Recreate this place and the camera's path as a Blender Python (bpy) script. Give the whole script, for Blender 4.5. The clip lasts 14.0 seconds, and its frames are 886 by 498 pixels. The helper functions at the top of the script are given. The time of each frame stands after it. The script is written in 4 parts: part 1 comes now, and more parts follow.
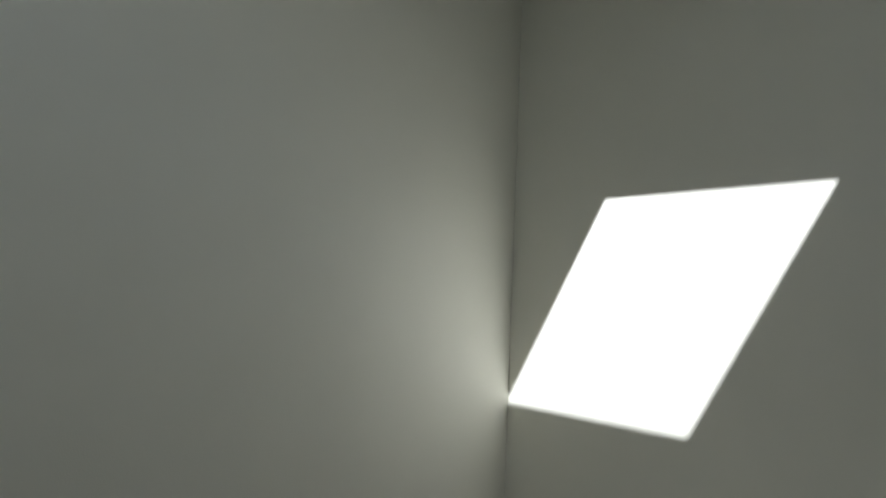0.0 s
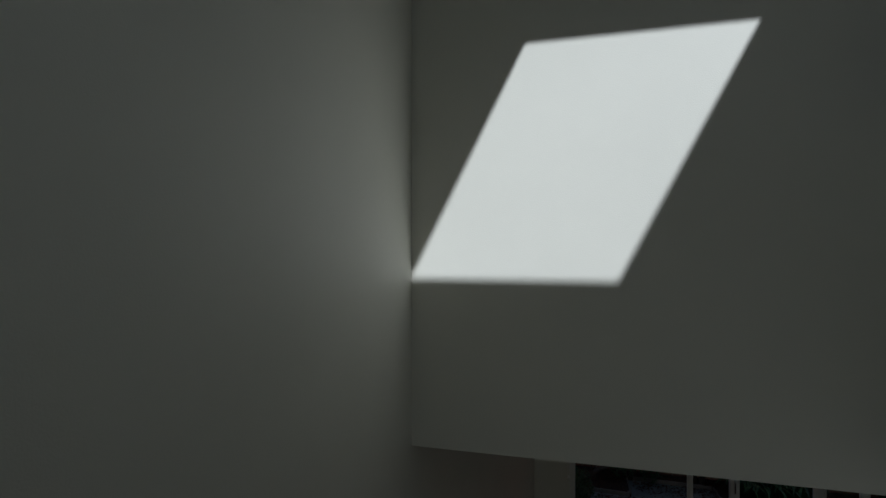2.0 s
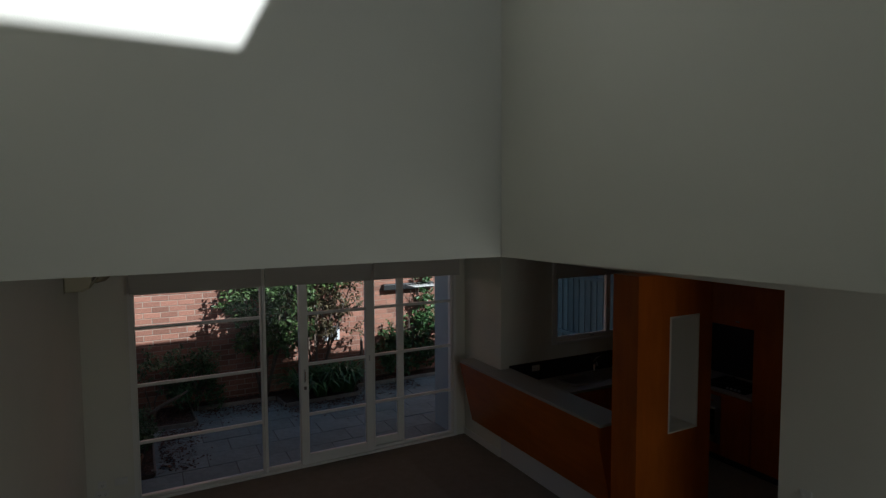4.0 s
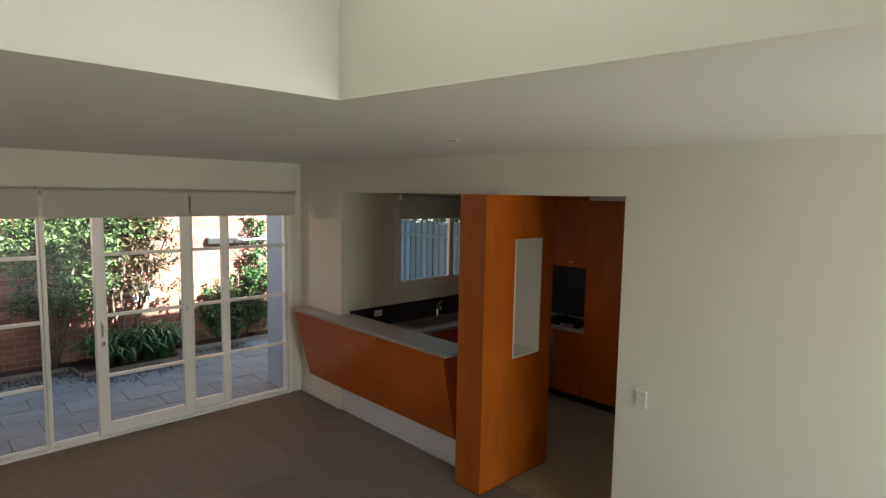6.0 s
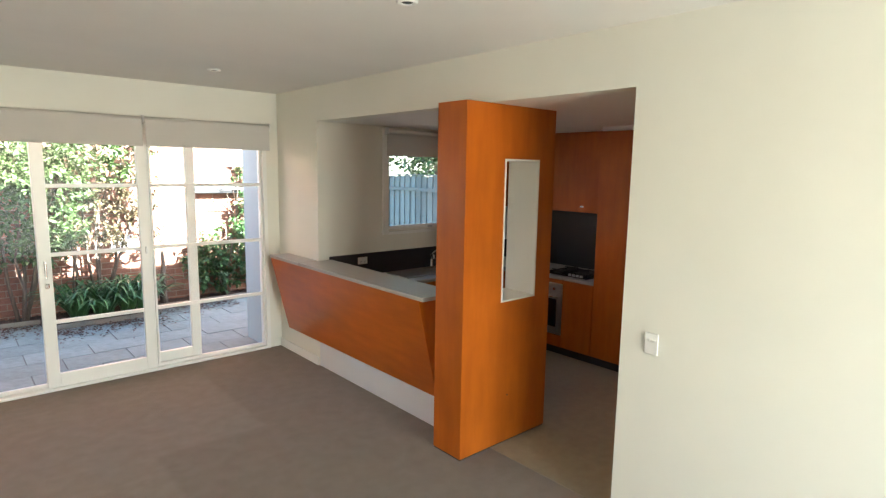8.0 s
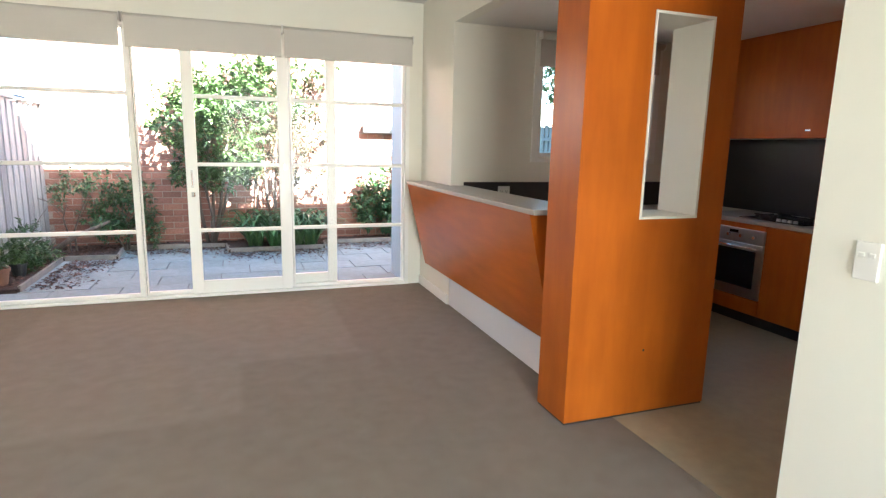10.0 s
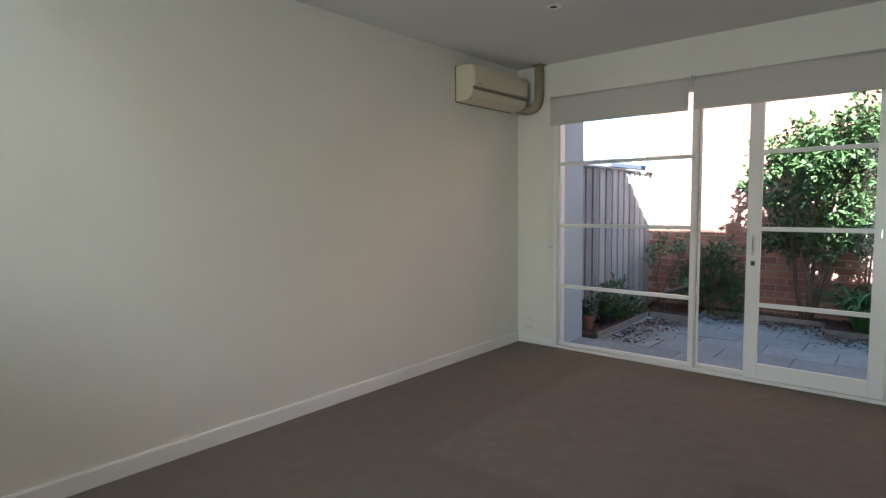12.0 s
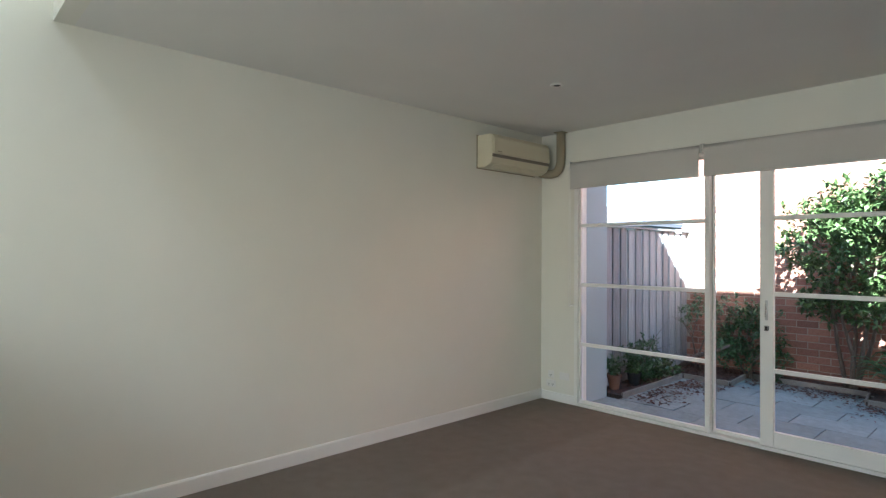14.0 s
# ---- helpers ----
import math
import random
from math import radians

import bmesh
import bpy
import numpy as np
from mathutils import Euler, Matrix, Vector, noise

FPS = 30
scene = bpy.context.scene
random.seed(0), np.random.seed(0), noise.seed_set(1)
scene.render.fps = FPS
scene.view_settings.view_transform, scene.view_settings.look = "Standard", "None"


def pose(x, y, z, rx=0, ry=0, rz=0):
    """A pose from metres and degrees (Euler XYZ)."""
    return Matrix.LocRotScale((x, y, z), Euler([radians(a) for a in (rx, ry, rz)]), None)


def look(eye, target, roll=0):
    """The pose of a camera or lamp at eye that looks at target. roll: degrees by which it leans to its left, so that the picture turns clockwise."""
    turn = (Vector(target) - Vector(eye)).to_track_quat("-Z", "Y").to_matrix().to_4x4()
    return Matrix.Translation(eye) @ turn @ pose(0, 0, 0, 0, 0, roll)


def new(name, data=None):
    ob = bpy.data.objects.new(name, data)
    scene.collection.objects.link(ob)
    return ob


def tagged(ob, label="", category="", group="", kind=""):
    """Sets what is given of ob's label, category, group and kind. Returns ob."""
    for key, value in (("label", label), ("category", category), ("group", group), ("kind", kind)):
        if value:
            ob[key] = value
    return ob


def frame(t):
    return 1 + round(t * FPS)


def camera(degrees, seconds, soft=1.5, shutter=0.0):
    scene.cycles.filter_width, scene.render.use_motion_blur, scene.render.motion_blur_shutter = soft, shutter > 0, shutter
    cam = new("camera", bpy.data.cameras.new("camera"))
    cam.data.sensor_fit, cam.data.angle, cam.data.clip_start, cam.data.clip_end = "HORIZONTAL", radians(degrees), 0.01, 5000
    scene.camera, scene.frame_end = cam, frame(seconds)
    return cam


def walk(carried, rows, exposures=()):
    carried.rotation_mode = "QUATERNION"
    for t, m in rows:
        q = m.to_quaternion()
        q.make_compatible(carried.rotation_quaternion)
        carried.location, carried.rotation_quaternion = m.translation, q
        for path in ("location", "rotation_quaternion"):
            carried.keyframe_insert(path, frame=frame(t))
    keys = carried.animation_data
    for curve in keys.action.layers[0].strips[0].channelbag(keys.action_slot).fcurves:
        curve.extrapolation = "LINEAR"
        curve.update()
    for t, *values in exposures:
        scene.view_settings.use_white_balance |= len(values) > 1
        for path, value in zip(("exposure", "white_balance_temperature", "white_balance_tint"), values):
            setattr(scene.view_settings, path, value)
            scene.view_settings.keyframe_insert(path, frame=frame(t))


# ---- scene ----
cam = camera(76.2, 14.0, soft=1.3)
PATH = [
    (0, (1.821, 0.706, 4.189), (0.468, 2.171, 4.344), 2.6),
    (0.5, (1.601, 0.727, 4.115), (0.404, 2.326, 4.213), 1.3),
    (1, (1.38, 0.724, 4.024), (0.394, 2.463, 4.089), 0.6),
    (1.5, (1.131, 0.684, 3.921), (0.322, 2.513, 3.936), 0.0),
    (2, (0.912, 0.721, 3.762), (0.339, 2.637, 3.762), 0.0),
    (2.5, (0.681, 0.737, 3.613), (0.514, 2.729, 3.561), 0.2),
    (3, (0.638, 0.848, 3.391), (0.762, 2.844, 3.35), 0.3),
    (3.5, (0.643, 0.96, 3.154), (1.138, 2.898, 3.114), 0.0),
    (4, (0.615, 1.093, 3.032), (1.545, 2.859, 2.903), -0.3),
    (4.2, (0.625, 1.165, 2.972), (1.616, 2.894, 2.808), -0.1),
    (6.3, (0.989, 1.488, 2.4), (2.448, 2.841, 2.204), 0.8),
    (6.5, (1.102, 1.536, 2.34), (2.604, 2.84, 2.134), 0.7),
    (7, (1.272, 1.728, 2.236), (2.786, 3.016, 2.012), 0.9),
    (7.5, (1.395, 1.757, 2.131), (2.786, 3.172, 1.882), 1.0),
    (7.6, (1.444, 1.728, 2.114), (2.796, 3.18, 1.858), 1.1),
    (7.7, (1.485, 1.712, 2.099), (2.821, 3.177, 1.837), 1.1),
    (9.8, (2.547, 1.979, 1.498), (3.374, 3.762, 1.129), 0.8),
    (10, (2.63, 2.035, 1.45), (3.298, 3.885, 1.092), 1.2),
    (10.5, (2.774, 2.274, 1.456), (2.962, 4.231, 1.09), 0.6),
    (11, (2.866, 2.492, 1.507), (2.484, 4.427, 1.176), 0.2),
    (11.5, (3.037, 2.667, 1.508), (2.007, 4.368, 1.296), -1.0),
    (12, (3.278, 2.651, 1.465), (1.979, 4.163, 1.306), -0.6),
    (12.5, (3.545, 2.579, 1.47), (2.155, 4.014, 1.371), -0.4),
    (13, (3.704, 2.631, 1.487), (2.268, 4.024, 1.464), -0.0),
    (13.5, (3.747, 2.683, 1.501), (2.293, 4.055, 1.507), 0.1),
    (14, (3.771, 2.713, 1.538), (2.306, 4.075, 1.559), 0.3),
]
EXPOSURES = [(0.0, 1.0, 5850, 9), (0.8, 0.62, 5750, 8), (1.5, -0.2, 5650, 8), (2.2, -0.75, 5600, 8), (3.0, -0.95, 5650, 8), (3.5, -0.52, 5600, 8), (4.2, 0.75, 5850, 8), (5.2, 2.5, 6150, 9), (6.3, 3.2, 6300, 9),
             (7.0, 3.75, 6300, 8), (7.7, 4.35, 6200, 7), (10.0, 4.8, 5900, 8), (11.0, 3.8, 5500, 7), (11.5, 3.3, 5500, 7), (12.5, 3.25, 5450, 6), (14.0, 3.5, 5500, 6)]
walk(cam, [(t, look(eye, to, lean)) for t, eye, to, lean in PATH], EXPOSURES)

# ---- world, sun and exposure ----
SUN = Vector((-0.514, 1.15, -1.0)).normalized()   # the way the sunlight travels
world = bpy.data.worlds.new("world")
scene.world = world
world.use_nodes = True
wn = world.node_tree.nodes
sky = wn.new("ShaderNodeTexSky")
sky.sky_type = "NISHITA"
sky.sun_disc = False
sky.sun_elevation = math.asin(-SUN.z)
sky.sun_rotation = math.atan2(-SUN.x, -SUN.y)
wn["Background"].inputs[1].default_value = 0.08
world.node_tree.links.new(sky.outputs[0], wn["Background"].inputs[0])
lamp = bpy.data.lights.new("sun", "SUN")
lamp.energy, lamp.angle, lamp.color = 5.0, radians(0.6), (1.0, 0.975, 0.94)
sun = new("sun", lamp)
sun.matrix_world = look((0, 0, 12), Vector((0, 0, 12)) + SUN)


def sky_lamp(name, watts, colour, width, height, eye, to):
    """The sky's light coming in through a window's opening."""
    a = bpy.data.lights.new(name, "AREA")
    a.shape, a.size, a.size_y, a.energy, a.color = "RECTANGLE", width, height, watts, colour
    o = new(name, a)
    o.matrix_world = look(eye, to)


sky_lamp("front_window_light", 5.0, (1.0, 0.99, 0.93), 2.0, 2.5, (3.34, -0.78, 1.38), (3.34, 2.0, 1.38))
sky_lamp("skylight_light", 2.5, (0.94, 0.98, 1.0), 0.85, 1.1, (1.80, 0.87, 6.19), (1.80, 0.87, 0.0))


# ---- materials ----
def material(name, base, rough=0.6, second=None, scale=8.0, detail=4.0, amount=0.5, bump=0.0, bump_scale=60.0,
             metal=0.0, stretch=(1, 1, 1), island=0.0, objects=0.0, spec=0.5, stain=0.0, stain_scale=1.2):
    """A paint, timber, stone or metal with variation at two scales and a fine relief."""
    m = bpy.data.materials.new(name)
    m.use_nodes = True
    n, l = m.node_tree.nodes, m.node_tree.links
    p = n["Principled BSDF"]
    p.inputs["Roughness"].default_value = rough
    p.inputs["Metallic"].default_value = metal
    p.inputs["Specular IOR Level"].default_value = spec
    tc = n.new("ShaderNodeTexCoord")
    mp = n.new("ShaderNodeMapping")
    mp.inputs["Scale"].default_value = stretch
    l.new(tc.outputs["Object"], mp.inputs[0])
    mix = n.new("ShaderNodeMix")
    mix.data_type = "RGBA"
    mix.inputs[6].default_value = (*base, 1)
    mix.inputs[7].default_value = (*(second or [c * 0.85 for c in base]), 1)
    no = n.new("ShaderNodeTexNoise")
    no.inputs["Scale"].default_value, no.inputs["Detail"].default_value = scale, detail
    l.new(mp.outputs[0], no.inputs["Vector"])
    ra = n.new("ShaderNodeMapRange")
    ra.inputs[1].default_value, ra.inputs[2].default_value = 0.3, 0.7
    ra.inputs[4].default_value = amount
    l.new(no.outputs["Fac"], ra.inputs[0])
    l.new(ra.outputs[0], mix.inputs[0])
    out = mix.outputs[2]
    if stain:
        big = n.new("ShaderNodeTexNoise")
        big.inputs["Scale"].default_value, big.inputs["Detail"].default_value = stain_scale, 3.0
        l.new(tc.outputs["Object"], big.inputs["Vector"])
        br = n.new("ShaderNodeMapRange")
        br.inputs[1].default_value, br.inputs[2].default_value = 0.3, 0.7
        br.inputs[3].default_value, br.inputs[4].default_value = 1 - stain, 1 + stain
        l.new(big.outputs["Fac"], br.inputs[0])
        mul = n.new("ShaderNodeVectorMath")
        mul.operation = "SCALE"
        l.new(out, mul.inputs[0])
        l.new(br.outputs[0], mul.inputs["Scale"])
        out = mul.outputs[0]
    if island or objects:
        hsv = n.new("ShaderNodeHueSaturation")
        source = n.new("ShaderNodeNewGeometry").outputs["Random Per Island"] if island else n.new("ShaderNodeObjectInfo").outputs["Random"]
        rr = n.new("ShaderNodeMapRange")
        k = island or objects
        rr.inputs[3].default_value, rr.inputs[4].default_value = 1 - k, 1 + k
        l.new(source, rr.inputs[0])
        l.new(rr.outputs[0], hsv.inputs["Value"])
        l.new(out, hsv.inputs["Color"])
        out = hsv.outputs[0]
    l.new(out, p.inputs["Base Color"])
    if bump:
        fine = n.new("ShaderNodeTexNoise")
        fine.inputs["Scale"].default_value, fine.inputs["Detail"].default_value = bump_scale, 3.0
        l.new(mp.outputs[0], fine.inputs["Vector"])
        b = n.new("ShaderNodeBump")
        b.inputs["Strength"].default_value, b.inputs["Distance"].default_value = bump, 0.01
        l.new(fine.outputs["Fac"], b.inputs["Height"])
        l.new(b.outputs[0], p.inputs["Normal"])
    return m


def glass(name, tint=(1, 1, 1)):
    m = bpy.data.materials.new(name)
    m.use_nodes = True
    n, l = m.node_tree.nodes, m.node_tree.links
    n.remove(n["Principled BSDF"])
    clear, gloss, mix, fr = n.new("ShaderNodeBsdfTransparent"), n.new("ShaderNodeBsdfGlossy"), n.new("ShaderNodeMixShader"), n.new("ShaderNodeFresnel")
    clear.inputs[0].default_value = (*tint, 1)
    gloss.inputs["Roughness"].default_value = 0.05
    fr.inputs[0].default_value = 1.19
    l.new(fr.outputs[0], mix.inputs[0])
    l.new(clear.outputs[0], mix.inputs[1])
    l.new(gloss.outputs[0], mix.inputs[2])
    l.new(mix.outputs[0], n["Material Output"].inputs[0])
    return m


M = dict(
    wall=material("wall_paint", (0.80, 0.785, 0.695), 0.55, scale=3, amount=0.12, bump=0.06, bump_scale=180, stain=0.02),
    ceiling=material("ceiling_paint", (0.80, 0.79, 0.75), 0.7, scale=3, amount=0.1, bump=0.04, bump_scale=150, stain=0.02),
    gloss=material("gloss_white_paint", (0.85, 0.845, 0.80), 0.3, scale=5, amount=0.1, bump=0.03, bump_scale=90, stain=0.03),
    dado=material("pale_grey_paint", (0.70, 0.71, 0.72), 0.5, scale=4, amount=0.12, bump=0.05, bump_scale=160),
    carpet=material("carpet", (0.34, 0.298, 0.25), 0.95, (0.20, 0.174, 0.145), 260, 2, 0.8, 1.0, 420, spec=0.1, stain=0.06, stain_scale=9),
    vinyl=material("vinyl_tile", (0.36, 0.315, 0.22), 0.4, (0.28, 0.245, 0.17), 14, 5, 0.6, 0.05, 60, stain=0.08),
    veneer=material("orange_veneer", (0.47, 0.115, 0.009), 0.34, (0.36, 0.080, 0.006), 3, 7, 0.7, 0.03, 120, stretch=(5, 5, 0.8), spec=0.35, stain=0.13, stain_scale=2.0),
    veneer_h=material("orange_veneer_across", (0.47, 0.115, 0.009), 0.30, (0.36, 0.080, 0.006), 3, 7, 0.7, 0.03, 120, stretch=(5, 0.8, 5), spec=0.4, stain=0.13, stain_scale=2.0),
    laminate=material("grey_laminate", (0.38, 0.37, 0.335), 0.35, scale=90, amount=0.5, bump=0.02),
    dark=material("dark_laminate", (0.035, 0.033, 0.035), 0.35, scale=60, amount=0.5, bump=0.02),
    splash=material("charcoal_splashback", (0.026, 0.028, 0.034), 0.38, scale=20, amount=0.2),
    blackglass=material("black_glass", (0.012, 0.013, 0.016), 0.12, scale=20, amount=0.2),
    steel=material("brushed_steel", (0.62, 0.62, 0.61), 0.32, scale=50, amount=0.3, metal=1.0, bump=0.02, bump_scale=200, stretch=(1, 1, 20)),
    chrome=material("chrome", (0.8, 0.8, 0.8), 0.12, scale=30, amount=0.1, metal=1.0),
    plastic=material("cream_plastic", (0.70, 0.645, 0.47), 0.4, scale=9, amount=0.15, bump=0.02),
    plastic_w=material("white_plastic", (0.80, 0.79, 0.75), 0.35, scale=9, amount=0.1),
    trunking=material("beige_trunking", (0.33, 0.285, 0.19), 0.5, scale=9, amount=0.2),
    louvre=material("brown_louvre", (0.23, 0.20, 0.15), 0.5, scale=12, amount=0.2),
    fabric=material("blind_fabric", (0.60, 0.575, 0.53), 0.9, scale=300, amount=0.3, bump=0.2, bump_scale=700, stain=0.03),
    render=material("grey_render", (0.38, 0.44, 0.44), 0.85, scale=30, amount=0.3, bump=0.3, bump_scale=120, stain=0.05),
    brick=material("red_brick", (0.33, 0.158, 0.108), 0.9, (0.22, 0.095, 0.064), 40, 5, 0.7, 0.5, 90, objects=0.28),
    brickjoined=material("red_brick_far", (0.33, 0.158, 0.108), 0.9, (0.22, 0.095, 0.064), 40, 5, 0.7, 0.5, 90, island=0.28),
    mortar=material("mortar", (0.37, 0.30, 0.24), 0.95, scale=60, amount=0.5, bump=0.4, bump_scale=150),
    paling=material("weathered_paling", (0.36, 0.36, 0.345), 0.9, (0.19, 0.19, 0.182), 12, 6, 0.7, 0.5, 60, stretch=(6, 6, 0.5), objects=0.3),
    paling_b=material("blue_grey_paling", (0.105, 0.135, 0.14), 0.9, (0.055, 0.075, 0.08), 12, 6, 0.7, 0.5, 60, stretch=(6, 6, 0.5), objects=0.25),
    sleeper=material("weathered_edging", (0.26, 0.225, 0.18), 0.9, (0.15, 0.14, 0.125), 10, 6, 0.7, 0.4, 60, stain=0.1),
    paver=material("concrete_paver", (0.225, 0.265, 0.25), 0.85, (0.15, 0.18, 0.17), 18, 6, 0.7, 0.3, 160, objects=0.10, stain=0.12, stain_scale=3),
    grout=material("paving_sand", (0.12, 0.115, 0.10), 0.95, scale=60, amount=0.5, bump=0.4),
    soil=material("mulch_soil", (0.075, 0.05, 0.036), 0.98, (0.035, 0.025, 0.02), 40, 6, 0.8, 1.0, 60, stain=0.2),
    litter=material("dry_leaf", (0.095, 0.046, 0.028), 0.8, (0.05, 0.026, 0.018), 20, 3, 0.7, island=0.5),
    ground=material("ground_earth", (0.16, 0.14, 0.10), 0.95, (0.10, 0.11, 0.06), 2, 5, 0.7, 0.4, 20, stain=0.2, stain_scale=0.2),
    leaf=material("camellia_leaf", (0.080, 0.128, 0.040), 0.45, (0.042, 0.078, 0.028), 10, 3, 0.6, island=0.55, spec=0.35),
    leaf_dark=material("dark_leaf", (0.05, 0.11, 0.035), 0.4, (0.035, 0.075, 0.022), 10, 3, 0.6, island=0.45),
    leaf_red=material("bronze_leaf", (0.085, 0.055, 0.03), 0.5, (0.06, 0.07, 0.025), 6, 3, 0.7, island=0.5),
    strap=material("strap_leaf", (0.055, 0.13, 0.04), 0.4, (0.035, 0.09, 0.03), 10, 3, 0.6, island=0.4),
    bark=material("bark", (0.17, 0.13, 0.10), 0.95, (0.09, 0.065, 0.05), 25, 5, 0.8, 0.8, 60, stretch=(1, 1, 0.3)),
    roof=material("roof_tile", (0.10, 0.11, 0.14), 0.85, (0.07, 0.065, 0.07), 12, 4, 0.6, 0.3, island=0.2),
    terracotta=material("terracotta", (0.20, 0.095, 0.06), 0.9, scale=20, amount=0.4, bump=0.2),
    black=material("black_plastic", (0.02, 0.02, 0.02), 0.5, scale=20, amount=0.3),
    lampglass=material("dark_lamp_reflector", (0.10, 0.10, 0.10), 0.25, scale=20, amount=0.1),
    tread=material("stair_carpet", (0.19, 0.16, 0.135), 0.95, (0.13, 0.105, 0.09), 300, 2, 0.8, 0.6, 400, spec=0.1, stain=0.1),
    pane=glass("window_glass", (0.97, 0.985, 0.98)),
)


def paler_inside(m, areas, gain):
    """Lightens a base colour inside soft-edged rectangles (x0, x1, y0, y1)."""
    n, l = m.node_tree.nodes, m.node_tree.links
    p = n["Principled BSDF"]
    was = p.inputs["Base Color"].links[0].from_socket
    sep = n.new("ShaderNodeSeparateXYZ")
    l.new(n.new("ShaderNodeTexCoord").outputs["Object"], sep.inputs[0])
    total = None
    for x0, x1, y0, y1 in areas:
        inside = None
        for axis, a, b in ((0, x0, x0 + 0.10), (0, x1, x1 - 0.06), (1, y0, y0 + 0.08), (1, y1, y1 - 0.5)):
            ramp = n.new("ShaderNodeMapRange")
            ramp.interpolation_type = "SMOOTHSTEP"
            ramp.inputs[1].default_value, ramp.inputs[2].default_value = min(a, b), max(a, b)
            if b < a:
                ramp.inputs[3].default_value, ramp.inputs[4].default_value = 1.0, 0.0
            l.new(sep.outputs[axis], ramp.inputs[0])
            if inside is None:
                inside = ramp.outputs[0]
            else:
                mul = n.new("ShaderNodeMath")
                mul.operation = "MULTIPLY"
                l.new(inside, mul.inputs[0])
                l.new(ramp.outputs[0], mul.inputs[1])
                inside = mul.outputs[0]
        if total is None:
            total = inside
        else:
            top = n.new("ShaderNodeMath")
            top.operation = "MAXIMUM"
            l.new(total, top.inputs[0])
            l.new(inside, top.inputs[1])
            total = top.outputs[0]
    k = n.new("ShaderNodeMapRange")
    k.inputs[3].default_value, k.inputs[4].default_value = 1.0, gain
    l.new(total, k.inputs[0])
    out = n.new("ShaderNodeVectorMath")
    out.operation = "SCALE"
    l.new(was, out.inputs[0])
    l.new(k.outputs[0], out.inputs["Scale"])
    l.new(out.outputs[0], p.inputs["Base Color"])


paler_inside(M["carpet"], ((1.2, 3.42, 5.80, 7.6), (1.0, 2.62, 5.02, 7.6)), 1.13)


# ---- mesh helpers ----
def box(bm, x0, x1, y0, y1, z0, z1, bevel=0.0):
    lo, hi = Vector((min(x0, x1), min(y0, y1), min(z0, z1))), Vector((max(x0, x1), max(y0, y1), max(z0, z1)))
    made = bmesh.ops.create_cube(bm, size=1.0)["verts"]
    for v in made:
        v.co = Vector([(lo[i] + hi[i]) / 2 + v.co[i] * (hi[i] - lo[i]) for i in range(3)])
    if bevel:
        edges = list({e for v in made for e in v.link_edges})
        bmesh.ops.bevel(bm, geom=edges, offset=bevel, segments=2, affect="EDGES", profile=0.5)
    return bm


def boxes(*list_of):
    bm = bmesh.new()
    for b in list_of:
        box(bm, *b)
    return bm


def prism(points, axis, a, b, bevel=0.0):
    """A closed outline in two axes, drawn out along the third from a to b."""
    bm = bmesh.new()
    def place(p, h):
        return {"x": (h, p[0], p[1]), "y": (p[0], h, p[1]), "z": (p[0], p[1], h)}[axis]
    lo = [bm.verts.new(place(p, a)) for p in points]
    hi = [bm.verts.new(place(p, b)) for p in points]
    bm.faces.new(lo)
    bm.faces.new(hi[::-1])
    for i in range(len(points)):
        j = (i + 1) % len(points)
        bm.faces.new((lo[j], lo[i], hi[i], hi[j]))
    bmesh.ops.recalc_face_normals(bm, faces=bm.faces)
    if bevel:
        bmesh.ops.bevel(bm, geom=list(bm.edges), offset=bevel, segments=2, affect="EDGES", profile=0.5)
    return bm


def tube(bm, points, radii, sides=8):
    rings = []
    for i, p in enumerate(points):
        p = Vector(p)
        d = (Vector(points[min(i + 1, len(points) - 1)]) - Vector(points[max(i - 1, 0)])).normalized()
        u = d.orthogonal().normalized() if abs(d.z) < 0.99 else Vector((1, 0, 0))
        w = d.cross(u).normalized()
        r = radii[i] if isinstance(radii, (list, tuple)) else radii
        rings.append([bm.verts.new(p + r * (math.cos(a) * u + math.sin(a) * w)) for a in [math.tau * k / sides for k in range(sides)]])
    for a, b in zip(rings, rings[1:]):
        best = min(range(sides), key=lambda s: sum((a[k].co - b[(k + s) % sides].co).length for k in range(sides)))
        b = [b[(k + best) % sides] for k in range(sides)]
        for k in range(sides):
            bm.faces.new((a[k], a[(k + 1) % sides], b[(k + 1) % sides], b[k]))
        rings[rings.index(a) + 1][:] = b
    bm.faces.new(rings[0][::-1])
    bm.faces.new(rings[-1])
    return bm


def lathe(profile, centre, sides=24):
    """Turns (radius, height) pairs round an upright axis."""
    bm = bmesh.new()
    rings = [[bm.verts.new((centre[0] + r * math.cos(math.tau * k / sides), centre[1] + r * math.sin(math.tau * k / sides), centre[2] + h))
              for k in range(sides)] for r, h in profile]
    for a, b in zip(rings, rings[1:]):
        for k in range(sides):
            bm.faces.new((a[k], a[(k + 1) % sides], b[(k + 1) % sides], b[k]))
    bm.faces.new(rings[0][::-1])
    bm.faces.new(rings[-1])
    bmesh.ops.recalc_face_normals(bm, faces=bm.faces)
    return bm


def part(name, bm, mat, parent=None, label="", smooth=False):
    me = bpy.data.meshes.new(name)
    bm.to_mesh(me)
    bm.free()
    if smooth:
        for f in me.polygons:
            f.use_smooth = True
    me.materials.append(M[mat])
    ob = new(name, me)
    ob.parent = parent
    if label:
        ob["label"] = label
    return ob


